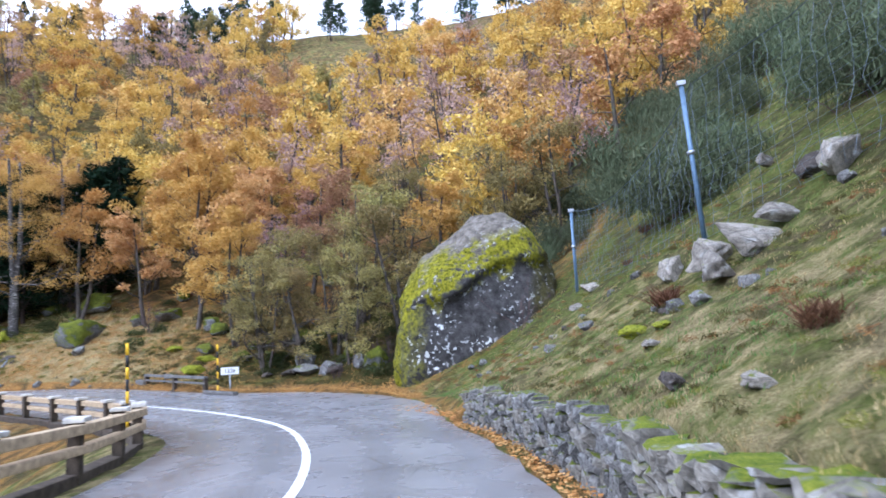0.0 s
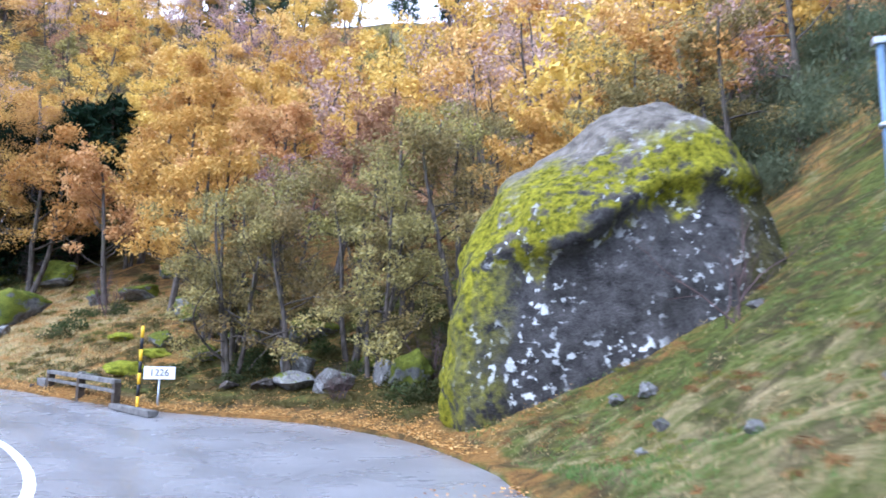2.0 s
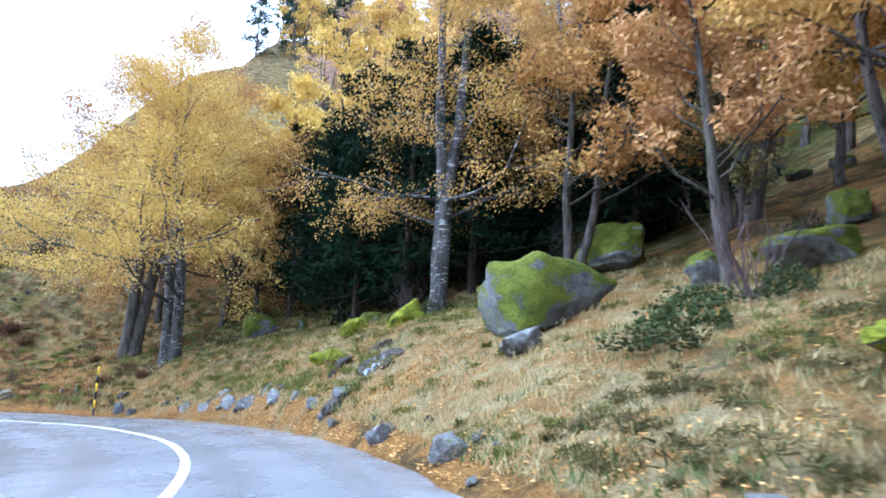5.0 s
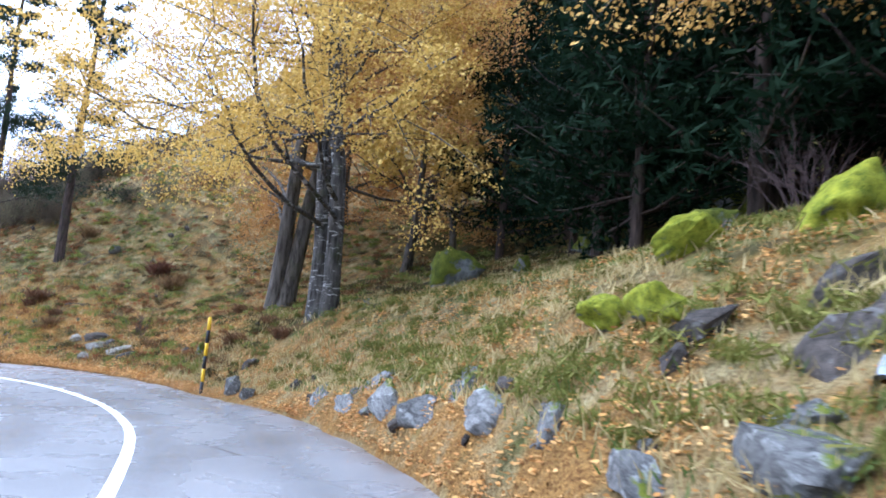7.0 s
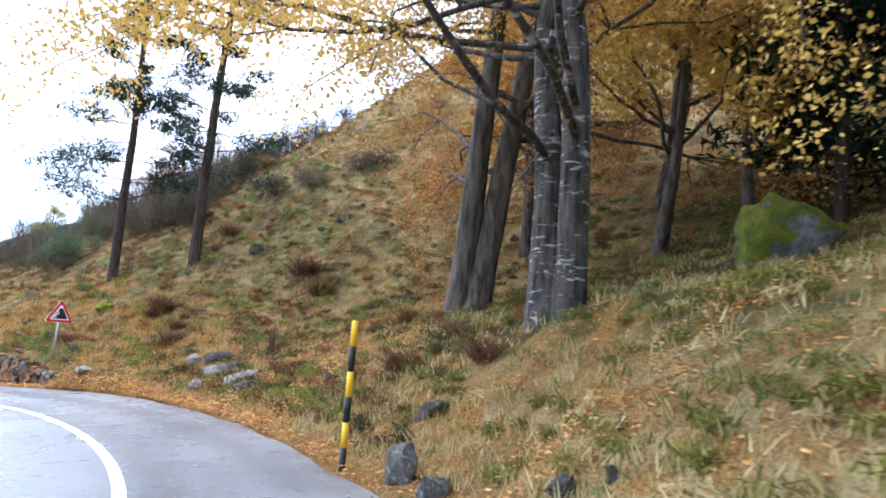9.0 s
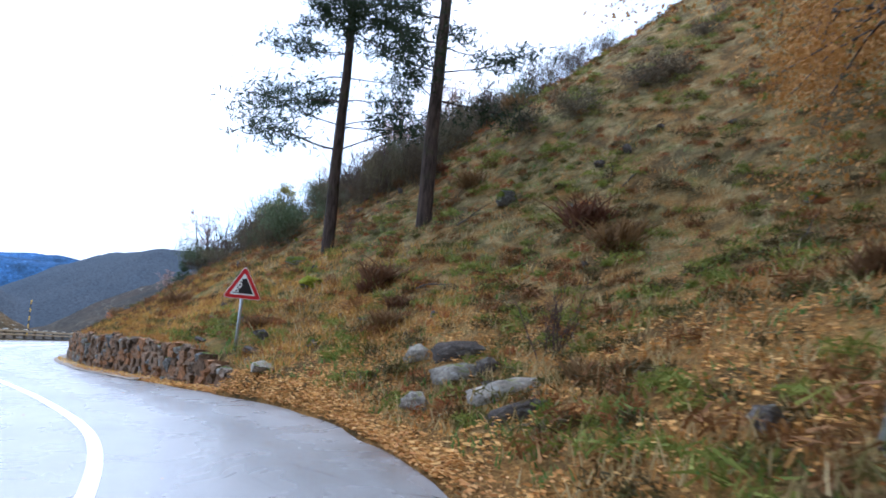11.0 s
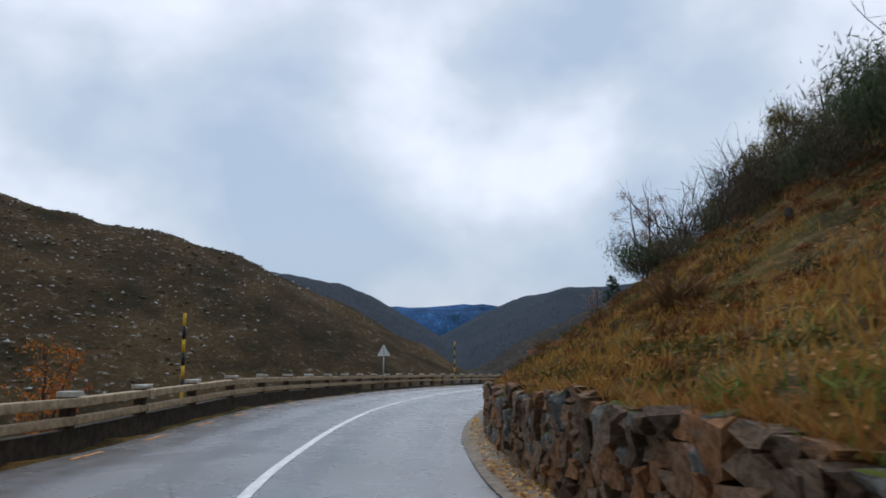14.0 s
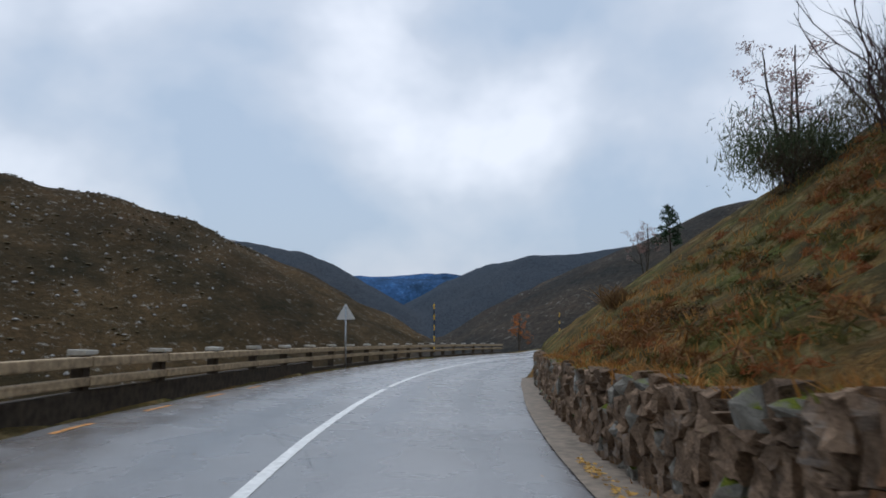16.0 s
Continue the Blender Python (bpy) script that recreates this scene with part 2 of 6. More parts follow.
def make_bark(name, dark, light, birch=False):
    k = Nodes(name, 0.9, 0.15)
    n = k.noise(9, 5, 0.6, stretch=(1, 1, 0.18))
    c = k.mix(k.step(n, 0.35, 0.65), dark, light)
    if birch:
        bands = k.noise(5, 4, 0.6, stretch=(0.6, 0.6, 2.2))
        c = k.mix(k.step(bands, 0.36, 0.43), (0.36, 0.345, 0.32), c)
    moss = k.step(k.noise(1.3, 4), 0.55, 0.7, 0, 0.6)
    k.colour(k.mix(moss, c, (0.05, 0.06, 0.02)))
    k.bump(n, 0.8, 0.03)
    return k.m


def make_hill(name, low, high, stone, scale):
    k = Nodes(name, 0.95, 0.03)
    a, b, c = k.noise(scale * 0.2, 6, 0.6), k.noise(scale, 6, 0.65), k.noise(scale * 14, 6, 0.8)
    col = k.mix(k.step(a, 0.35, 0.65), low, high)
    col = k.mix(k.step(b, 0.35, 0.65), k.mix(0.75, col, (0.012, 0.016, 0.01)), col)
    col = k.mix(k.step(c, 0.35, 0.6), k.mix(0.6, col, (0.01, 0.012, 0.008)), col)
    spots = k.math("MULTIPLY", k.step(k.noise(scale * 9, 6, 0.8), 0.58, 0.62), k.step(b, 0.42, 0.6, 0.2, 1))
    # The bluish mix for far slopes puts distance haze into the base colour.
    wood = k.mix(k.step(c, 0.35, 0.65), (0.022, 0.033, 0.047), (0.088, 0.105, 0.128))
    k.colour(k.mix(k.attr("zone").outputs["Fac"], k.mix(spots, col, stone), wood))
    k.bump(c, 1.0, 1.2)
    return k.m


MAT = dict(
    asphalt=make_asphalt(), ground=make_ground(),
    boulder=make_boulder(),
    granite=make_rock("grey_granite", (0.05, 0.049, 0.047), (0.29, 0.28, 0.262), 0.5, 0.35),
    mossy=make_rock("moss_covered_stone", (0.06, 0.06, 0.06), (0.34, 0.34, 0.32), -0.08, 0.3, (0.03, 0.045, 0.006), None, (0.16, 0.17, 0.02)),
    moss=make_rock("thick_bright_moss", (0.05, 0.05, 0.05), (0.25, 0.25, 0.23), -0.5, 0.1, (0.05, 0.075, 0.006), None, (0.36, 0.36, 0.028)),
    dark_rock=make_rock("dark_brown_stone", (0.03, 0.027, 0.025), (0.15, 0.125, 0.105), 0.6, 0.15),
    ledge=make_rock("tan_weathered_granite", (0.11, 0.098, 0.082), (0.42, 0.378, 0.315), 0.5, 0.35),
    wall_grey=make_rock("grey_wall_stone", (0.045, 0.044, 0.041), (0.38, 0.37, 0.345), 0.42, 0.4, tint=(0.36, 0.33, 0.27)),
    wall_red=make_rock("reddish_wall_stone", (0.06, 0.04, 0.027), (0.38, 0.26, 0.17), 0.68, 0.12, tint=(0.48, 0.23, 0.1), bright=(0.15, 0.14, 0.025)),
    mortar=plain("wall_core_earth", (0.035, 0.03, 0.025), 0.95, 0, 0.4, 6),
    paint=plain("white_road_paint", (0.72, 0.72, 0.7), 0.55, 0, 0.2, 9),
    orange=plain("worn_orange_paint", (0.55, 0.24, 0.04), 0.6, 0, 0.4, 12),
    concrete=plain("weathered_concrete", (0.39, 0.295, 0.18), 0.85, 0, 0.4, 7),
    concrete_dark=plain("dark_concrete", (0.06, 0.046, 0.032), 0.9, 0, 0.5, 6),
    old_concrete=plain("lichened_concrete", (0.12, 0.114, 0.105), 0.9, 0, 0.5, 5),
    concrete_pale=plain("pale_concrete", (0.5, 0.475, 0.42), 0.8, 0, 0.2, 8),
    stream=plain("falling_water", (0.17, 0.19, 0.22), 0.12, 0, 0.9, 9),
    gutter=plain("gutter_concrete", (0.2, 0.16, 0.12), 0.8, 0, 0.4, 5),
    yellow=plain("yellow_paint", (0.82, 0.5, 0.015), 0.45, 0, 0.12, 8),
    black=plain("black_paint", (0.02, 0.02, 0.022), 0.5, 0, 0.3, 8),
    red=plain("sign_red", (0.5, 0.025, 0.03), 0.35, 0, 0.08, 8),
    white=plain("sign_white", (0.78, 0.78, 0.76), 0.35, 0, 0.06, 5),
    steel=plain("galvanised_steel", (0.42, 0.44, 0.47), 0.45, 0.8, 0.15, 10),
    blue_steel=plain("blue_grey_post", (0.13, 0.2, 0.29), 0.5, 0.3, 0.2, 9),
    wire=plain("wire_mesh", (0.16, 0.19, 0.23), 0.6, 0.3, 0.2, 9),
    bark=make_bark("grey_bark", (0.03, 0.025, 0.02), (0.14, 0.12, 0.1)),
    birch=make_bark("birch_bark", (0.025, 0.022, 0.02), (0.12, 0.11, 0.1), True),
    pine_bark=make_bark("pine_bark", (0.02, 0.016, 0.014), (0.085, 0.06, 0.048)),
    twig=plain("bare_twigs", (0.09, 0.06, 0.055), 0.9, 0, 0.4, 3),
    gold=leaf_mat("golden_leaves", (0.42, 0.25, 0.05), (0.66, 0.43, 0.1), (0.8, 0.58, 0.2)),
    amber=leaf_mat("amber_leaves", (0.42, 0.23, 0.07), (0.66, 0.41, 0.14), (0.8, 0.58, 0.27)),
    rust=leaf_mat("rust_leaves", (0.24, 0.125, 0.065), (0.42, 0.25, 0.13), (0.56, 0.38, 0.23)),
    mauve=leaf_mat("thin_brown_leaves", (0.27, 0.17, 0.15), (0.47, 0.32, 0.27), (0.66, 0.49, 0.38)),
    olive=leaf_mat("olive_yellow_leaves", (0.11, 0.1, 0.05), (0.32, 0.27, 0.095), (0.6, 0.47, 0.14)),
    broom=leaf_mat("broom_green", (0.05, 0.07, 0.036), (0.105, 0.13, 0.068), (0.19, 0.21, 0.12), 0.2),
    needles=leaf_mat("pine_needles", (0.018, 0.035, 0.016), (0.035, 0.06, 0.03), (0.06, 0.085, 0.045), 0.15),
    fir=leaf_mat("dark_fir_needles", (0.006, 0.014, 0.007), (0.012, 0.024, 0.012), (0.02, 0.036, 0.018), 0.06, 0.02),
    brush=leaf_mat("brown_grey_brush", (0.05, 0.042, 0.03), (0.12, 0.098, 0.062), (0.24, 0.2, 0.115), 0.15),
    red_leaf=leaf_mat("red_orange_leaves", (0.3, 0.06, 0.015), (0.5, 0.13, 0.02), (0.6, 0.22, 0.04)),
    grass=leaf_mat("green_grass", (0.05, 0.11, 0.022), (0.13, 0.21, 0.05), (0.26, 0.31, 0.11), 0.3),
    straw=leaf_mat("dry_grass", (0.24, 0.18, 0.07), (0.46, 0.36, 0.16), (0.68, 0.56, 0.3), 0.3),
    fern=leaf_mat("rust_bracken", (0.09, 0.05, 0.025), (0.17, 0.095, 0.045), (0.28, 0.17, 0.08), 0.3),
    russet=leaf_mat("russet_grass", (0.19, 0.08, 0.022), (0.42, 0.21, 0.055), (0.62, 0.37, 0.12), 0.3),
    bramble=leaf_mat("dark_bramble", (0.02, 0.035, 0.012), (0.06, 0.075, 0.025), (0.16, 0.14, 0.05), 0.2),
    clump_dark=leaf_mat("dark_olive_tussock", (0.05, 0.048, 0.016), (0.12, 0.11, 0.034), (0.24, 0.2, 0.065), 0.15),
    clump_brown=leaf_mat("brown_dead_bracken", (0.09, 0.045, 0.018), (0.23, 0.12, 0.042), (0.41, 0.24, 0.085), 0.15),
    clump_green=leaf_mat("mossy_green_tussock", (0.07, 0.085, 0.015), (0.19, 0.2, 0.038), (0.36, 0.34, 0.085), 0.2),
    litter=leaf_mat("fallen_leaves", (0.38, 0.19, 0.05), (0.7, 0.43, 0.11), (0.88, 0.66, 0.26), 0.2),
    hill=make_hill("rocky_hillside", (0.08, 0.05, 0.025), (0.145, 0.095, 0.045), (0.28, 0.26, 0.22), 0.03),
    hill_stone=plain("hill_granite", (0.34, 0.325, 0.3), 0.9, 0, 0.4, 0.5),
    heath=leaf_mat("dark_heath", (0.04, 0.032, 0.014), (0.08, 0.058, 0.024), (0.13, 0.09, 0.038), 0.05),
    # Blue of distance haze, held in the mountains' base colour.
    far_hill=make_hill("hazy_distant_hill", (0.06, 0.15, 0.33), (0.08, 0.18, 0.4), (0.13, 0.24, 0.45), 0.004),
)


# ---- mesh helpers ----
def mesh_np(name, verts, quads, mat=None, smooth=False):
    """A mesh from arrays; quads may hold -1 in the last column for triangles."""
    me = bpy.data.meshes.new(name)
    verts, quads = np.asarray(verts, float), np.asarray(quads, int)
    tri = (quads[:, 3] < 0) if quads.shape[1] == 4 else np.ones(len(quads), bool)
    sizes = np.where(tri, 3, 4)
    flat = quads.ravel() if quads.shape[1] == 3 else quads[quads >= 0]
    me.vertices.add(len(verts))
    me.vertices.foreach_set("co", verts.ravel())
    me.loops.add(len(flat))
    me.loops.foreach_set("vertex_index", flat)
    me.polygons.add(len(quads))
    me.polygons.foreach_set("loop_start", np.r_[0, np.cumsum(sizes)[:-1]])
    me.polygons.foreach_set("use_smooth", np.full(len(quads), smooth))
    me.update(calc_edges=True)
    if mat:
        me.materials.append(mat)
    return me


def part(name, me, parent=None, label="", mat=None):
    """Links a mesh as one object under a thing."""
    if mat:
        me.materials.append(mat)
    ob = new(name, me)
    if parent:
        ob.parent = parent
    return tagged(ob, label)


def thing(name, label, category, group="", m=None, kind=""):
    ob = tagged(new(name), label, category, group, kind)
    if m is not None:
        ob.matrix_basis = m
    return ob


def from_bm(name, bm, mat, smooth=False):
    me = bpy.data.meshes.new(name)
    bm.to_mesh(me)
    bm.free()
    if smooth:
        me.polygons.foreach_set("use_smooth", np.ones(len(me.polygons), bool))
    me.materials.append(mat)
    return me


def block(name, size, mat, at=(0, 0, 0), bevel=0.02, jag=0.0, seed=0):
    bm = bmesh.new()
    bmesh.ops.create_cube(bm, size=1)
    r = random.Random(seed)
    for v in bm.verts:
        v.co = Vector([v.co[k] * size[k] + at[k] + r.uniform(-jag, jag) for k in range(3)])
    if bevel:
        bmesh.ops.bevel(bm, geom=bm.edges[:], offset=bevel, segments=2, profile=0.6, affect="EDGES")
    return from_bm(name, bm, mat)


def rod(name, r, z0, z1, mat, n=14, r2=None):
    bm = bmesh.new()
    bmesh.ops.create_cone(bm, cap_ends=True, segments=n, radius1=r, radius2=r if r2 is None else r2, depth=z1 - z0, matrix=Matrix.Translation((0, 0, (z0 + z1) / 2)))
    return from_bm(name, bm, mat, True)


def tube(points, radii, sides=6):
    """Verts and quads of a tapered tube along points."""
    p, r = np.asarray(points, float), np.asarray(radii, float)
    d = np.gradient(p, axis=0)
    d /= np.linalg.norm(d, axis=1)[:, None] + 1e-9
    ref = np.where(np.abs(d[:, 2:3]) > 0.9, [[1.0, 0, 0]], [[0, 0, 1.0]])
    a = np.cross(d, ref)
    a /= np.linalg.norm(a, axis=1)[:, None] + 1e-9
    b = np.cross(d, a)
    ang = np.linspace(0, 2 * np.pi, sides, endpoint=False)
    v = p[:, None] + r[:, None, None] * (np.cos(ang)[None, :, None] * a[:, None] + np.sin(ang)[None, :, None] * b[:, None])
    i = np.arange(len(p) - 1)[:, None] * sides
    j = np.arange(sides)[None]
    k = (j + 1) % sides
    q = np.stack([i + j, i + k, i + sides + k, i + sides + j], -1).reshape(-1, 4)
    return v.reshape(-1, 3), q


def join(pieces):
    vs, qs, n = [], [], 0
    for v, q in pieces:
        vs.append(v)
        qs.append(np.where(q >= 0, q + n, q))
        n += len(v)
    return np.concatenate(vs), np.concatenate(qs)


def leaves(rng, centres, size, aspect=0.62, droop=0.0, three=False):
    """One small pointed leaf at each place, turned at random; three: with three corners, for trees farther off."""
    n = len(centres)
    a = rng.normal(size=(n, 3))
    a[:, 2] -= droop
    a /= np.linalg.norm(a, axis=1)[:, None]
    b = np.cross(a, rng.normal(size=(n, 3)))
    b /= np.linalg.norm(b, axis=1)[:, None] + 1e-9
    s = (size * rng.uniform(0.6, 1.35, n))[:, None]
    if three:
        v = np.stack([centres - a * s * 0.5 + b * s * aspect * 0.5, centres - a * s * 0.5 - b * s * aspect * 0.5, centres + a * s * 0.6], 1)
        return v.reshape(-1, 3), np.arange(3 * n).reshape(-1, 3)
    v = np.stack([centres - a * s * 0.5, centres + b * s * aspect * 0.5, centres + a * s * 0.5, centres - b * s * aspect * 0.5], 1)
    return v.reshape(-1, 3), np.arange(4 * n).reshape(-1, 4)


def blades(rng, base, height, width, lean=0.35):
    """Thin upright blades from base points."""
    n = len(base)
    ang = rng.uniform(0, 2 * np.pi, n)
    h = (height * rng.uniform(0.5, 1.3, n))[:, None]
    side = np.stack([np.cos(ang), np.sin(ang), 0 * ang], 1) * width * 0.5
    tip = base + h * np.c_[rng.normal(0, lean, (n, 2)), np.ones(n)]
    mid = base + (tip - base) * 0.5 + np.c_[0 * ang, 0 * ang, 0.08 * h[:, 0]]
    v = np.stack([base - side, base + side, mid + side * 0.7, tip, mid - side * 0.7], 1).reshape(-1, 3)
    k = 5 * np.arange(n)[:, None]
    q = np.concatenate([k + [[0, 1, 2, 4]], np.c_[k + [[4, 2, 3]], -np.ones((n, 1), int)]], 1).reshape(-1, 4)
    return v, q


# ---- the road's line: a point where the right lane runs every 5.15 m ----
ROAD = [(13.15, -57.92, 7.3), (2.22, 2.58, 1.51), (1.34, 7.65, 1.01), (0.51, 12.73, 0.54), (-0.87, 17.69, 0.28), (-3.08, 22.34, -0.04), (-6.26, 26.37, -0.32), (-10.17, 29.72, -0.48),
        (-14.37, 32.68, -0.55), (-18.74, 35.42, -0.55), (-23.31, 37.79, -0.58), (-28.16, 39.48, -0.70), (-33.22, 40.43, -0.86), (-38.36, 40.74, -1.10), (-43.51, 40.56, -1.35),
        (-48.53, 39.49, -1.61), (-53.19, 37.31, -1.80), (-57.38, 34.33, -2.04), (-60.93, 30.61, -2.33), (-64.23, 26.66, -2.64), (-67.53, 22.70, -2.97), (-71.14, 19.03, -3.30)]
line = [np.array(q) for q in ROAD]
head, z_end = math.atan2(line[-1][1] - line[-2][1], line[-1][0] - line[-2][0]), line[-1][2]
for k in range(1, 33):
    head -= 5.15 / 165
    z_end -= 0.068 * 5.15 if k < 16 else 0.035 * 5.15
    line.append(np.array([line[-1][0] + 5.15 * math.cos(head), line[-1][1] + 5.15 * math.sin(head), z_end]))
line = np.array(line)
back = line[1] + (line[1] - line[2]) / np.linalg.norm((line[1] - line[2])[:2]) * np.arange(12, 0, -1)[:, None] * 5.15
line = np.concatenate([back, line[1:]])
dense = []
for k in range(1, len(line) - 2):
    p0, p1, p2, p3 = line[k - 1:k + 3]
    for u in np.arange(0, 1, 0.1):
        dense.append(0.5 * (2 * p1 + (p2 - p0) * u + (2 * p0 - 5 * p1 + 4 * p2 - p3) * u**2 + (3 * p1 - p0 - 3 * p2 + p3) * u**3))
dense = np.array(dense)
arc = np.r_[0, np.cumsum(np.linalg.norm(np.diff(dense[:, :2], axis=0), axis=1))]
arc -= arc[np.argmin(np.linalg.norm(dense[:, :2] - line[12, :2], axis=1))]
tang = np.gradient(dense[:, :2], axis=0)
tang /= np.linalg.norm(tang, axis=1)[:, None]
S0, S1 = float(arc[0]), float(arc[-1])

EDGE_S = [0, 17, 20, 24, 27, 29, 31.5, 33.7, 36, 38, 42, 48, 55, 62, 68, 72, 77, 84, 92, 104, 110, 116, 125, 140]
EDGE_O = [1.5, 1.42, 2.1, 3.9, 4.9, 5.4, 5.4, 4.6, 3.2, 2.4, 1.9, 1.7, 1.8, 2.0, 1.8, 1.4, 1.75, 2.2, 1.75, 1.65, 1.9, 2.2, 2.6, 2.8]
PROF_O = [2.3, 5, 10, 20, 40, 80, 104]
PROF_S = [0, 17, 24, 30, 36, 46, 54, 60, 72, 82, 90, 102, 140]
PROF = np.array([
    [0.75, 2.6, 6.0, 12.5, 25, 50, 62], [0.6, 2.4, 5.7, 12, 24, 50, 65], [0.03, 0.15, 3.3, 10.5, 24, 52, 67], [0, 0.0, 0.7, 6, 20, 52, 68],
    [0.05, 0.3, 1.3, 5.5, 18, 50, 67], [0.3, 1.4, 3.3, 8, 19, 49, 64], [0.4, 2.2, 4.0, 9, 20, 49, 64], [0.75, 2.9, 4.6, 8.8, 19, 49, 65],
    [0.25, 2.4, 3.9, 8.6, 20, 51, 66], [0.05, 1.3, 3.8, 12.3, 29, 56, 67], [0.5, 2.0, 5.4, 14.8, 33, 58, 66], [0.95, 2.4, 5.8, 12.5, 25, 42, 48], [0.95, 2.6, 6, 12, 22, 34, 38]])
WALLS = ((-9.0, 17.6, 0.42), (87.5, 140.0, 0.45))


def wall_height(s):
    if s < 50:
        return float(np.interp(s, [-9, 0, 6, 9, 17.6], [0.6, 0.7, 0.85, 0.95, 0.8])) + 0.06 * math.sin(s * 2.1)
    return float(np.interp(s, [87.5, 89, 91, 96, 140], [0.4, 0.62, 0.9, 1.08, 1.05])) + 0.05 * math.sin(s * 1.9)


def at(s):
    """Place, right-hand normal and heading on the road's line."""
    q = np.array([np.interp(s, arc, dense[:, k]) for k in range(3)])
    t = np.array([np.interp(s, arc, tang[:, k]) for k in range(2)])
    t /= np.hypot(*t)
    return q, np.array([t[1], -t[0]]), math.degrees(math.atan2(t[1], t[0]))


def edge(s):
    return float(np.interp(s, EDGE_S, EDGE_O))


def rise(s, o):
    """Height of the ground over the road, o metres to the right of the line."""
    e = edge(s)
    q, n, _ = at(s)
    x, y = q[0] + n[0] * o, q[1] + n[1] * o
    if o < -5.3:
        d = -o - 5.3
        z = -0.12 * min(d, 1.5) - (0.5 * max(0, d - 1.5))
        return z + 0.12 * noise.fractal((x * 0.6, y * 0.6, 3), 1.0, 2.0, 4)
    if o <= e:
        return -0.07
    prof = [float(np.interp(s, PROF_S, PROF[:, k])) for k in range(7)]
    z = float(np.interp(o, PROF_O, prof))
    if o < 2.3:
        z = prof[0] * (o - e) / max(2.3 - e, 0.1)
    for a, b, f in WALLS:
        if a <= s <= b:
            foot = e + f
            if o < foot + 0.3:
                return -0.02
            z = float(np.interp(o, [foot + 0.3, *PROF_O[1:]], [wall_height(s) - 0.02, *prof[1:]]))
    fade = min(1, (o - e) / 1.2)
    z = z * min(1, 0.15 + (o - e) / 0.8) if e > 2.3 else z
    rough = 0.16 * noise.fractal((x * 0.55, y * 0.55, 0), 1.0, 2.0, 5)
    wide = min(1, max(0, (o - 6) / 30))
    return z + fade * rough + wide * (1.6 * noise.noise((x * 0.06, y * 0.06, 5)) + 0.5 * noise.noise((x * 0.2, y * 0.2, 9)))


def bank(s, o):
    """Cross fall of the road in the bend: the inside lies lower."""
    return float(np.interp(s, [30, 50, 85, 98, 103, 113], [0, 0.045, 0.05, 0, 0, -0.05])) * max(-6.5, min(o, 2.5))


def spot(s, o, up=0.0):
    q, n, _ = at(s)
    return Vector((q[0] + n[0] * o, q[1] + n[1] * o, q[2] + bank(s, o) + rise(s, o) + up))


def over(s, o, up=0.0):
    """A place over the road's own surface."""
    q, n, _ = at(s)
    return Vector((q[0] + n[0] * o, q[1] + n[1] * o, q[2] + bank(s, o) + up))


def grid(name, rows_s, cols_o, fn, mat, zone=None):
    vs = np.array([fn(s, o) for s in rows_s for o in (cols_o(s) if callable(cols_o) else cols_o)])
    w = len(vs) // len(rows_s)
    i, j = np.arange(len(rows_s) - 1)[:, None] * w, np.arange(w - 1)[None]
    q = np.stack([i + j, i + w + j, i + w + j + 1, i + j + 1], -1).reshape(-1, 4)[:, ::-1]
    me = mesh_np(name, vs, q[:, ::-1], mat, True)
    if zone:
        att = me.color_attributes.new("zone", "FLOAT_COLOR", "POINT")
        vals = np.array([zone(s, o) for s in rows_s for o in (cols_o(s) if callable(cols_o) else cols_o)])
        att.data.foreach_set("color", np.c_[vals, np.ones(len(vals))].ravel())
    return me


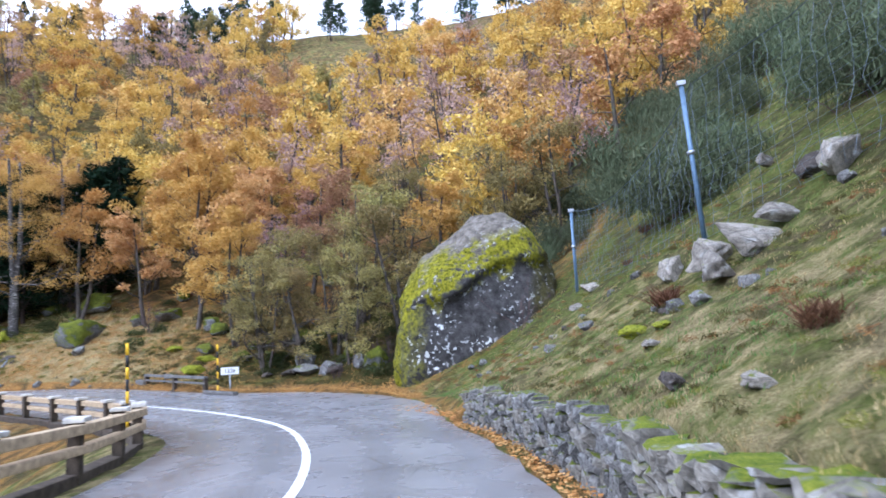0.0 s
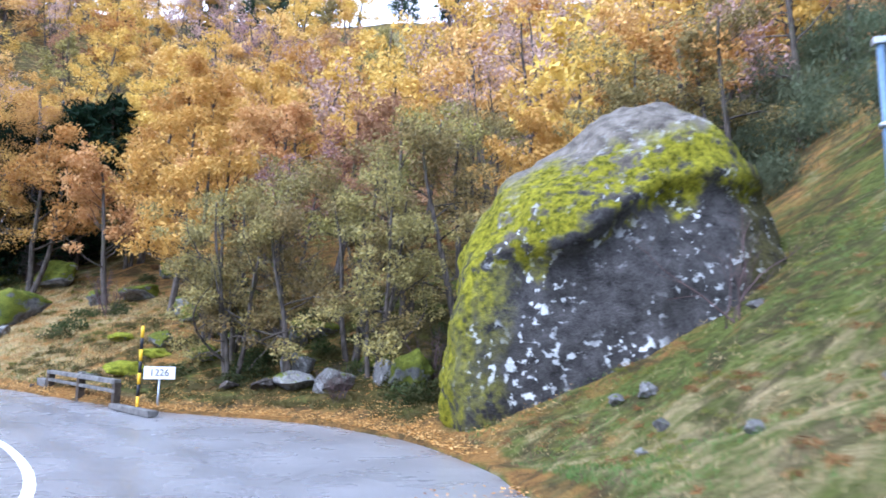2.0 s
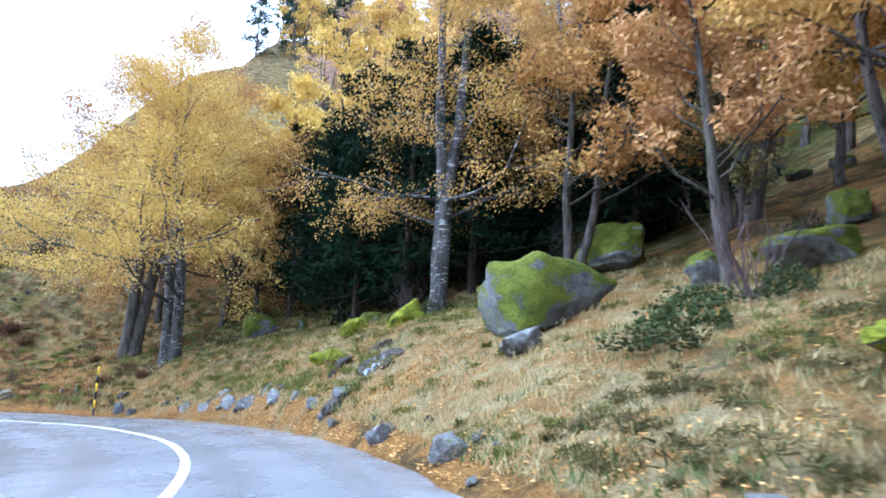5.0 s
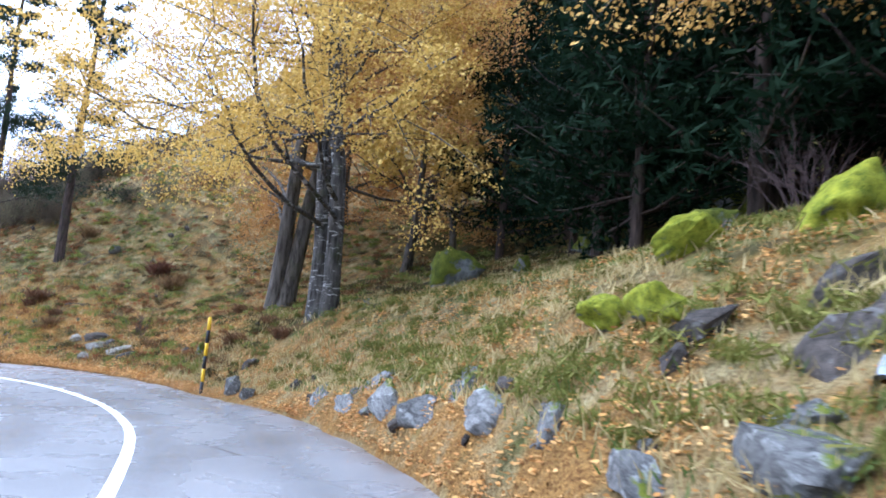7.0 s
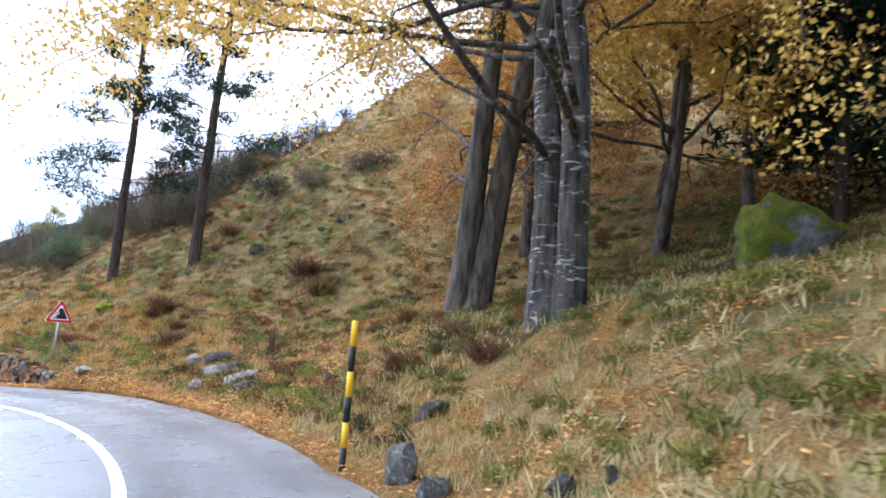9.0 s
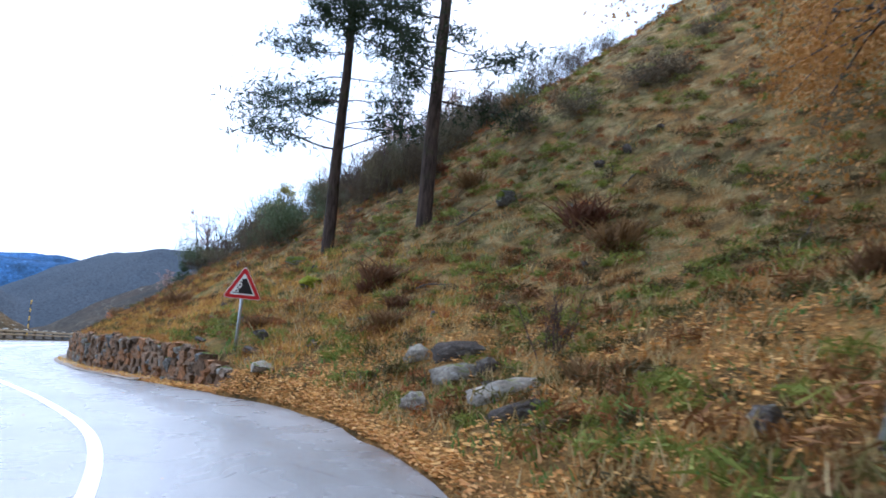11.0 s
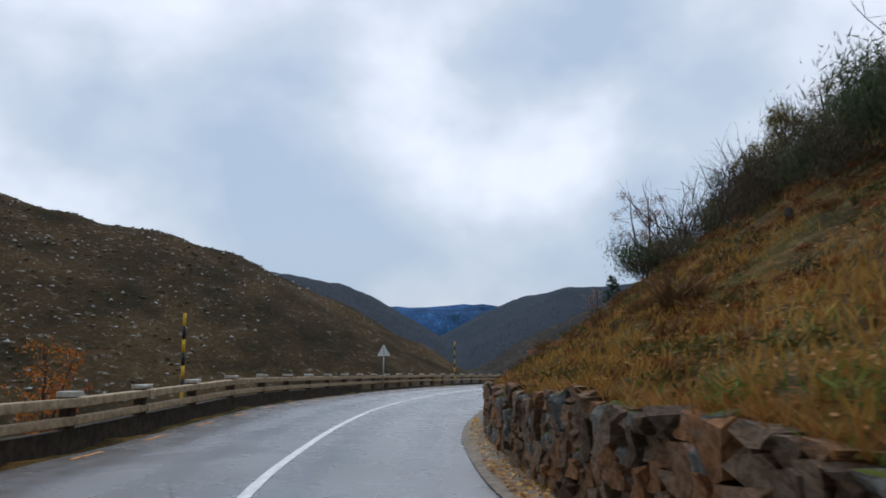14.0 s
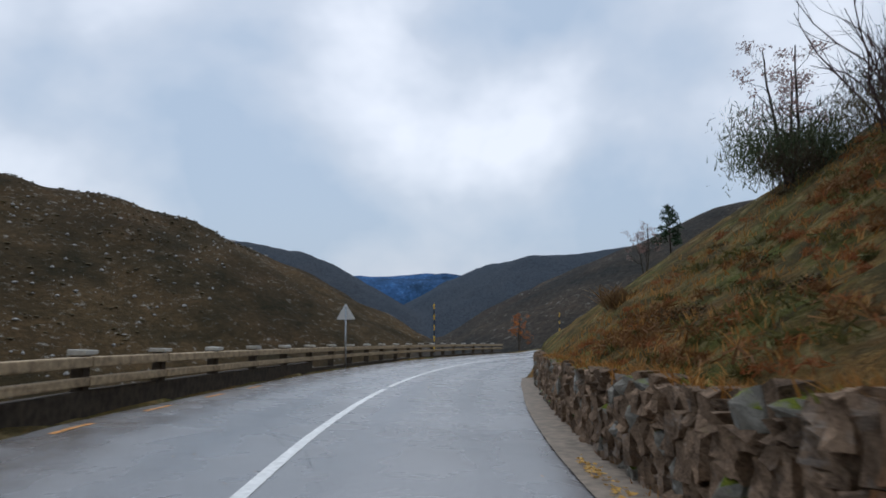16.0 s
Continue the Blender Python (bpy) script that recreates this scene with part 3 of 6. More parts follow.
def zone_of(s, o):
    """How green, how leaf-strewn and how dry the ground is."""
    green = np.interp(s, [0, 24, 32, 45, 60, 75, 85, 100], [0.95, 0.9, 0.2, 0.35, 0.6, 0.65, 0.5, 0.42])
    litter = np.interp(s, [0, 22, 28, 40, 55, 70, 80, 88, 100, 112], [0.05, 0.1, 0.6, 0.5, 0.55, 0.65, 0.85, 0.65, 0.5, 0.4])
    dry = np.interp(s, [0, 22, 30, 44, 50, 68, 76, 90, 110], [0.5, 0.52, 0.1, 0.6, 0.95, 0.95, 0.5, 0.45, 0.25])
    near = o - edge(s)
    if s < 26 and o > 5:
        dry = dry - 0.3 * min(1, (o - 5) / 3)
    if 29 < s < 41 and near > 1.0:
        litter, green, dry = litter * 0.45, green + 0.2, 0.05
    if 38 < s < 50 and o > 4:
        f = min(1, (o - 4) / 2) * min(1, (50 - s) / 4)
        dry, green, litter = dry * (1 - 0.8 * f), green + 0.25 * f, litter + 0.15 * f
    if 0 < near < 0.5 and s > 5:
        litter, dry = (litter + 0.1, 0.75) if 55 < s < 80 else (litter + 0.5, 0.3)
    if o > 8:
        f = min(1, (o - 8) / 4)
        if 40 < s < 56:
            dry, green = dry * (1 - 0.85 * f), green * (1 - 0.3 * f)
    # Green grass beneath the firs, with their shade also put into the colour.
    if 55 < s < 76 and o > 3.2:
        f = min(1, (o - 3.2) / 2.6) * min(1, (s - 55) / 3)
        dry, green, litter = dry * (1 - 0.85 * f), green * (1 - f) + 0.7 * f, litter * (1 - 0.4 * f)
    if s > 70 and o > 5:
        f = min(1, (o - 5) / 4) * min(1, (s - 70) / 6)
        litter, green = litter * (1 - 0.36 * f), green * (1 - 0.3 * f)
    if o > 40:
        green, dry = green * 0.6, 0.35
    if o > 30:
        litter = min(litter, 0.25)
    return float(green), float(litter), float(dry)


rows_s = np.concatenate([np.arange(S0, 0, 3), np.arange(0, 132, 0.55), np.arange(132, S1, 4)])
cols = lambda s: np.concatenate([[-21, -18, -15, -12.5, -10.5, -9, -8, -7.2, -6.5, -5.9, -5.35, -5.2, -2], np.linspace(0, edge(s), 3),  # noqa: E731
                                 edge(s) + np.array([0.06, 0.2, 0.4, 0.62, 0.85, 1.1, 1.4, 1.7, 2.0]), np.linspace(edge(s) + 2.35, 13, 24), np.linspace(14, 30, 12), np.linspace(34, 160, 26)])
ground = tagged(new("ground", grid("ground", rows_s, cols, lambda s, o: spot(s, o), MAT["ground"], zone_of)), "grassy autumn hillside strewn with fallen leaves", "ground", kind="structure")

road_s = np.arange(S0, S1, 0.6)
crown = lambda s, o: over(s, o, 0.02 * (1 - ((o + 1.85) / 3.6) ** 2) - 0.01)  # noqa: E731
road = tagged(new("road", grid("road", road_s, lambda s: np.linspace(-5.25, edge(s) + 0.05 * math.sin(s * 2.3) + 0.03 * math.sin(s * 7.1), 27), crown, MAT["asphalt"], lambda s, o: (min(1.0, sum(math.exp(-((o - w) / 0.32) ** 2) for w in (0.8, -0.75, -2.75, -4.2))), max(0.0, min(1.0, (-3.2 - o) / 1.6)) + max(0.0, min(0.8, (o - edge(s) + 0.45) / 0.4)), 0.0))), "wet grey asphalt mountain road", "road", kind="structure")


def stripe(name, s0, s1, o, width, mat, label, step=0.6):
    ss = np.arange(s0, s1 + 0.01, step)
    me = grid(name, ss, lambda s: [o(s) - width / 2, o(s) + width / 2], lambda s, oo: crown(s, oo) + Vector((0, 0, 0.006)), mat)
    return tagged(new(name, me), label, "road marking", kind="structure")


centre_knots = lambda s: np.interp(s, [0, 10, 18, 26, 31, 40, 46, 51, 56, 60, 63, 66, 70, 74, 78, 84, 95, 105, 120], [-1.75, -1.9, -2.35, -1.9, -1.5, -1.85, -1.75, -1.35, -1.1, -1.14, -1.1, -1.14, -1.23, -1.1, -1.03, -0.95, -1.2, -1.5, -1.6])  # noqa: E731
centre_o = lambda s: float(np.mean(centre_knots(s + np.linspace(-3.5, 3.5, 15))))  # noqa: E731
stripe("centre_line", S0, 123.6, centre_o, 0.15, MAT["paint"], "worn white centre line on wet asphalt")
stripe("centre_line", 124.2, S1 - 2, centre_o, 0.15, MAT["paint"], "worn white centre line on wet asphalt")
for k in range(9):
    s0 = 98 + k * 2.9
    tagged(stripe("edge_dash", s0, s0 + 1.1, lambda s: -4.92, 0.1, MAT["orange"], "worn orange edge dash on asphalt", step=0.55), group="orange edge dashes")
# paved gutter at the foot of the second wall
gutter = tagged(new("gutter", grid("gutter", np.arange(92, 135, 0.5), lambda s: [edge(s) - 0.14, edge(s) + 0.2, edge(s) + 0.5], lambda s, o: over(s, o, 0.02 + 0.05 * (o - edge(s))), MAT["gutter"])), "brown concrete gutter along the stone wall", "gutter", kind="structure")

# ---- valley and far hills ----
EYE0, AX = np.array([-71.0, 19.0]), np.array([-0.718, -0.696])
LEFT = np.array([0.696, -0.718])


# crest lines: how far left of the axis, how far out and how high they stand
SPUR_NEAR = ((0.95, 380, 96), (0.75, 405, 93), (0.577, 425, 76), (0.448, 440, 65), (0.367, 450, 55), (0.278, 470, 40), (0.213, 590, 18), (0.124, 740, -24), (0.06, 880, -48), (0.0, 960, -66))
SPUR_LEFT = ((0.6, 820, 100), (0.4, 880, 88), (0.278, 930, 78), (0.156, 1000, 64), (0.0915, 1250, 30), (0.043, 1500, -12), (0.005, 1760, -58))
SPUR_RIGHT = ((-0.75, 900, 86), (-0.45, 940, 72), (-0.27, 970, 59), (-0.192, 1000, 56), (-0.135, 1080, 46), (-0.062, 1380, 16), (-0.02, 1660, -28), (0.0, 1800, -58))
SPUR_MID = ((-0.8, 330, 72), (-0.55, 380, 56), (-0.42, 430, 40), (-0.34, 480, 26), (-0.28, 540, 6), (-0.22, 610, -18), (-0.16, 690, -40), (-0.1, 740, -60))
SPURS = [(np.array([(d, d * t, z) for t, d, z in spur]), fall, ease) for spur, fall, ease in ((SPUR_NEAR, 0.55, 25), (SPUR_LEFT, 0.6, 30), (SPUR_RIGHT, 0.6, 30), (SPUR_MID, 0.5, 25))]


def valley_parts(a, u):
    """Heights of the valley's floor and of each spur at places along and left of the axis."""
    side = u + 64 * (np.clip(a, 0, 260) / 150) ** 2
    floor = np.where(side > 22, np.interp(side, [22, 90, 170, 260], [-22, -58, -72, -78]), -22 - 0.35 * (22 - side)) + np.interp(a, [700, 2600], [0, 22])
    out = [np.maximum(floor, -78)]
    for crest, fall, ease in SPURS:
        high = np.full(a.shape, -1e3)
        for p, q in zip(crest[:-1], crest[1:]):
            d = q - p
            f = np.clip(((a - p[0]) * d[0] + (u - p[1]) * d[1]) / (d[0] ** 2 + d[1] ** 2), 0, 1)
            dist = np.hypot(a - p[0] - f * d[0], u - p[1] - f * d[1])
            high = np.maximum(high, p[2] + f * d[2] - fall * (np.hypot(dist, ease) - ease))
        out.append(high)
    return np.array(out)


def valley_z(x, y):
    x, y = np.atleast_1d(x).astype(float), np.atleast_1d(y).astype(float)
    qx, qy = x - EYE0[0], y - EYE0[1]
    a, u = qx * AX[0] + qy * AX[1], qx * LEFT[0] + qy * LEFT[1]
    z = valley_parts(a, u).max(0)
    lumps = np.array([5 * noise.noise((p / 150, q / 150, 1)) + 5 * abs(noise.noise((p / 55, q / 55, 2))) + 2.2 * noise.noise((p / 17, q / 17, 4)) for p, q in zip(x, y)])
    return z + (lumps - 3) * np.clip((np.hypot(a, u) - 120) / 300, 0, 1)


ua = np.concatenate([np.arange(-900, -320, 30), np.arange(-320, 130, 10), np.arange(130, 560, 8), np.arange(560, 1100, 45)])
aa = np.concatenate([np.arange(-700, -150, 60), np.arange(-150, 1240, 9), np.arange(1240, 1900, 18), np.arange(1900, 3000, 60), np.arange(3000, 3800, 200)])
ga, gu = np.meshgrid(aa, ua, indexing="ij")
gx, gy = EYE0[0] + AX[0] * ga + LEFT[0] * gu, EYE0[1] + AX[1] * ga + LEFT[1] * gu
w = len(ua)
i, j = np.arange(len(aa) - 1)[:, None] * w, np.arange(w - 1)[None]
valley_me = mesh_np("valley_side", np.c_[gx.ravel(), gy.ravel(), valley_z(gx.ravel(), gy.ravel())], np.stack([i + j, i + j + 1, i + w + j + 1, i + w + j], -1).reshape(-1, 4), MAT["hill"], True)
# Weight of the haze tint: set for each spur, growing with distance.
haze_zone = valley_me.color_attributes.new("zone", "FLOAT_COLOR", "POINT")
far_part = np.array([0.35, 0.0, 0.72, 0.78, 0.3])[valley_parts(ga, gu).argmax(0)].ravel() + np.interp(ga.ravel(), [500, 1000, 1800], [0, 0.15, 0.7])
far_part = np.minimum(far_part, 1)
haze_zone.data.foreach_set("color", np.c_[far_part, far_part, far_part, np.ones(len(far_part))].ravel())
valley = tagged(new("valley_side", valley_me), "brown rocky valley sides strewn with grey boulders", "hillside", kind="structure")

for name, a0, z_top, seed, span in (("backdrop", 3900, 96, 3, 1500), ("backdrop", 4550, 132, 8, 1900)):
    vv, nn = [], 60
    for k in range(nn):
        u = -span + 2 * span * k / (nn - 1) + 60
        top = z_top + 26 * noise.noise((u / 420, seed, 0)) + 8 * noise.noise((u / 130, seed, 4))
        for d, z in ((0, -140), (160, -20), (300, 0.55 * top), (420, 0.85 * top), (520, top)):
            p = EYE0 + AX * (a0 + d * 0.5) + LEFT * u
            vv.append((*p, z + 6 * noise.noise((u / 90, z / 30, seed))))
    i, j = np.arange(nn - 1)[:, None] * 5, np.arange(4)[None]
    tagged(new(name, mesh_np(name, vv, np.stack([i + j, i + j + 1, i + 5 + j + 1, i + 5 + j], -1).reshape(-1, 4), MAT["far_hill"], True)), "distant forested mountains closing the valley, with blue haze in their colour", "mountain", kind="structure")


# ---- rocks ----
def rock_mesh(seed, mat, flat=0.8, fine=False, soft=False):
    """An angular boulder: the hull of random points, worn at its edges."""
    bm = bmesh.new()
    r = random.Random(seed)
    for _ in range(15):
        v = Vector((r.gauss(0, 1), r.gauss(0, 1), r.gauss(0, 1))).normalized()
        k = (abs(v.x) ** 3 + abs(v.y) ** 3 + abs(v.z) ** 3) ** (-1 / 3)
        bm.verts.new(v * k * r.uniform(0.72, 0.95))
    hull = bmesh.ops.convex_hull(bm, input=bm.verts[:])
    bmesh.ops.delete(bm, geom=[g for g in {*hull["geom_interior"], *hull["geom_unused"]} if isinstance(g, bmesh.types.BMVert)], context="VERTS")
    bmesh.ops.bevel(bm, geom=bm.edges[:], offset=0.03, segments=1, profile=0.6, affect="EDGES")
    bmesh.ops.triangulate(bm, faces=bm.faces[:])
    bmesh.ops.subdivide_edges(bm, edges=bm.edges[:], cuts=2 if fine else 1, use_grid_fill=True)
    if soft:
        for _ in range(6):
            bmesh.ops.smooth_vert(bm, verts=bm.verts[:], factor=0.6, use_axis_x=True, use_axis_y=True, use_axis_z=True)
    for v in bm.verts:
        v.co += v.co.normalized() * (0.15 * noise.fractal(v.co * 2.3 + Vector((seed * 7, 0, 0)), 1.0, 2.0, 3) + 0.06 * noise.noise(v.co * 5 + Vector((0, seed, 0))))
        v.co.z *= flat
    me = from_bm("rock", bm, mat, True)
    if not soft:
        me.set_sharp_from_angle(angle=radians(40))
    return me


ROCKS = {key: [rock_mesh(seed + 20 * n, MAT[key], 0.75 + 0.05 * (seed % 4), key != "dark_rock", "moss" in key) for seed in range(5)] for n, key in enumerate(("granite", "mossy", "moss", "dark_rock", "ledge"))}


def rock(key, s, o, size, label, sink=0.3, turn=0, pick=0, group="", up=None, lean=0):
    p = spot(s, o) if up is None else over(s, o, up)
    size = size if isinstance(size, tuple) else (size, size, size)
    ob = new("rock", ROCKS[key][pick % 5])
    up_way, tilt = Vector((0, 0, 1)), Matrix()
    if sink >= 0.5 and up is None:  # a flush outcrop lies with the slope
        up_way = (spot(s + 0.4, o) - spot(s - 0.4, o)).cross(spot(s, o + 0.4) - spot(s, o - 0.4)).normalized()
        up_way *= 1 if up_way.z > 0 else -1
        tilt = up_way.to_track_quat("Z", "Y").to_matrix().to_4x4()
        turn += math.degrees(math.atan2(*(tilt.to_3x3().inverted() @ Vector((1, 0, 0))).yx))
    ob.matrix_basis = Matrix.Translation(p + up_way * size[2] * (0.75 - sink)) @ tilt @ pose(0, 0, 0, lean, 0, turn) @ Matrix.Diagonal((*size, 1))
    return tagged(ob, label, "rock", group)


# the great boulder beside the road
def great_boulder():
    bm = bmesh.new()
    bmesh.ops.create_icosphere(bm, subdivisions=6, radius=1)
    for v in bm.verts:
        x, y, z = v.co
        # squarish plan and section
        k = (abs(x) ** 3.2 + abs(y) ** 3.2 + abs(z) ** 2.6) ** (-1 / 3)
        x, y, z = x * k, y * k, z * k
        h = (z + 1) / 2
        wide = np.interp(h, [0, 0.25, 0.5, 0.75, 0.9, 1], [1.0, 1.02, 0.96, 0.83, 0.7, 0.52])
        if x > 0:
            wide = np.interp(h, [0, 0.25, 0.5, 0.75, 0.9, 1], [1.0, 1.03, 0.98, 0.76, 0.55, 0.36])
        px = x * 3.85 * wide + 1.0 * h ** 1.4 - 0.45
        py = y * 4.0 * np.interp(h, [0, 0.5, 1], [1, 0.92, 0.62]) + 1.9 * h
        pz = -1.2 + h * 9.3
        # the upper mass stands proud over a ledge that climbs to the right
        ledge = 4.0 + 0.42 * (px + 2.0) + 0.3 * math.sin(px * 1.7)
        if y < 0.2 and pz < ledge and px > -3.2:
            py += 0.6 * min(1, (ledge - pz) / 0.35) * min(1, (px + 3.2) / 1.2) * min(1, 1.4 - 2 * max(0, y))
        p = Vector((px, py, pz))
        n = Vector((x, y, z * 0.5)).normalized()
        p += n * (0.42 * noise.fractal(p * 0.32 + Vector((4, 1, 0)), 1.0, 2.0, 4) + 0.12 * noise.fractal(p * 1.4, 1.0, 2.0, 4))
        v.co = p
    ob = new("boulder", from_bm("boulder", bm, MAT["boulder"], True))
    ob.matrix_basis = pose(-0.55, 34.1, -0.5, 0, 0, 0)
    return tagged(ob, "huge mossy granite boulder with white lichen spots", "boulder")


great_boulder()

LABEL = {"mossy": "moss-covered grey stone on the leafy slope", "granite": "weathered grey granite stone on the slope", "moss": "stone wrapped in bright yellow-green moss", "dark_rock": "dark brown weathered stone on the slope", "ledge": "tilted tan granite ledge jutting from the grass"}
LAB_M = LABEL["mossy"]
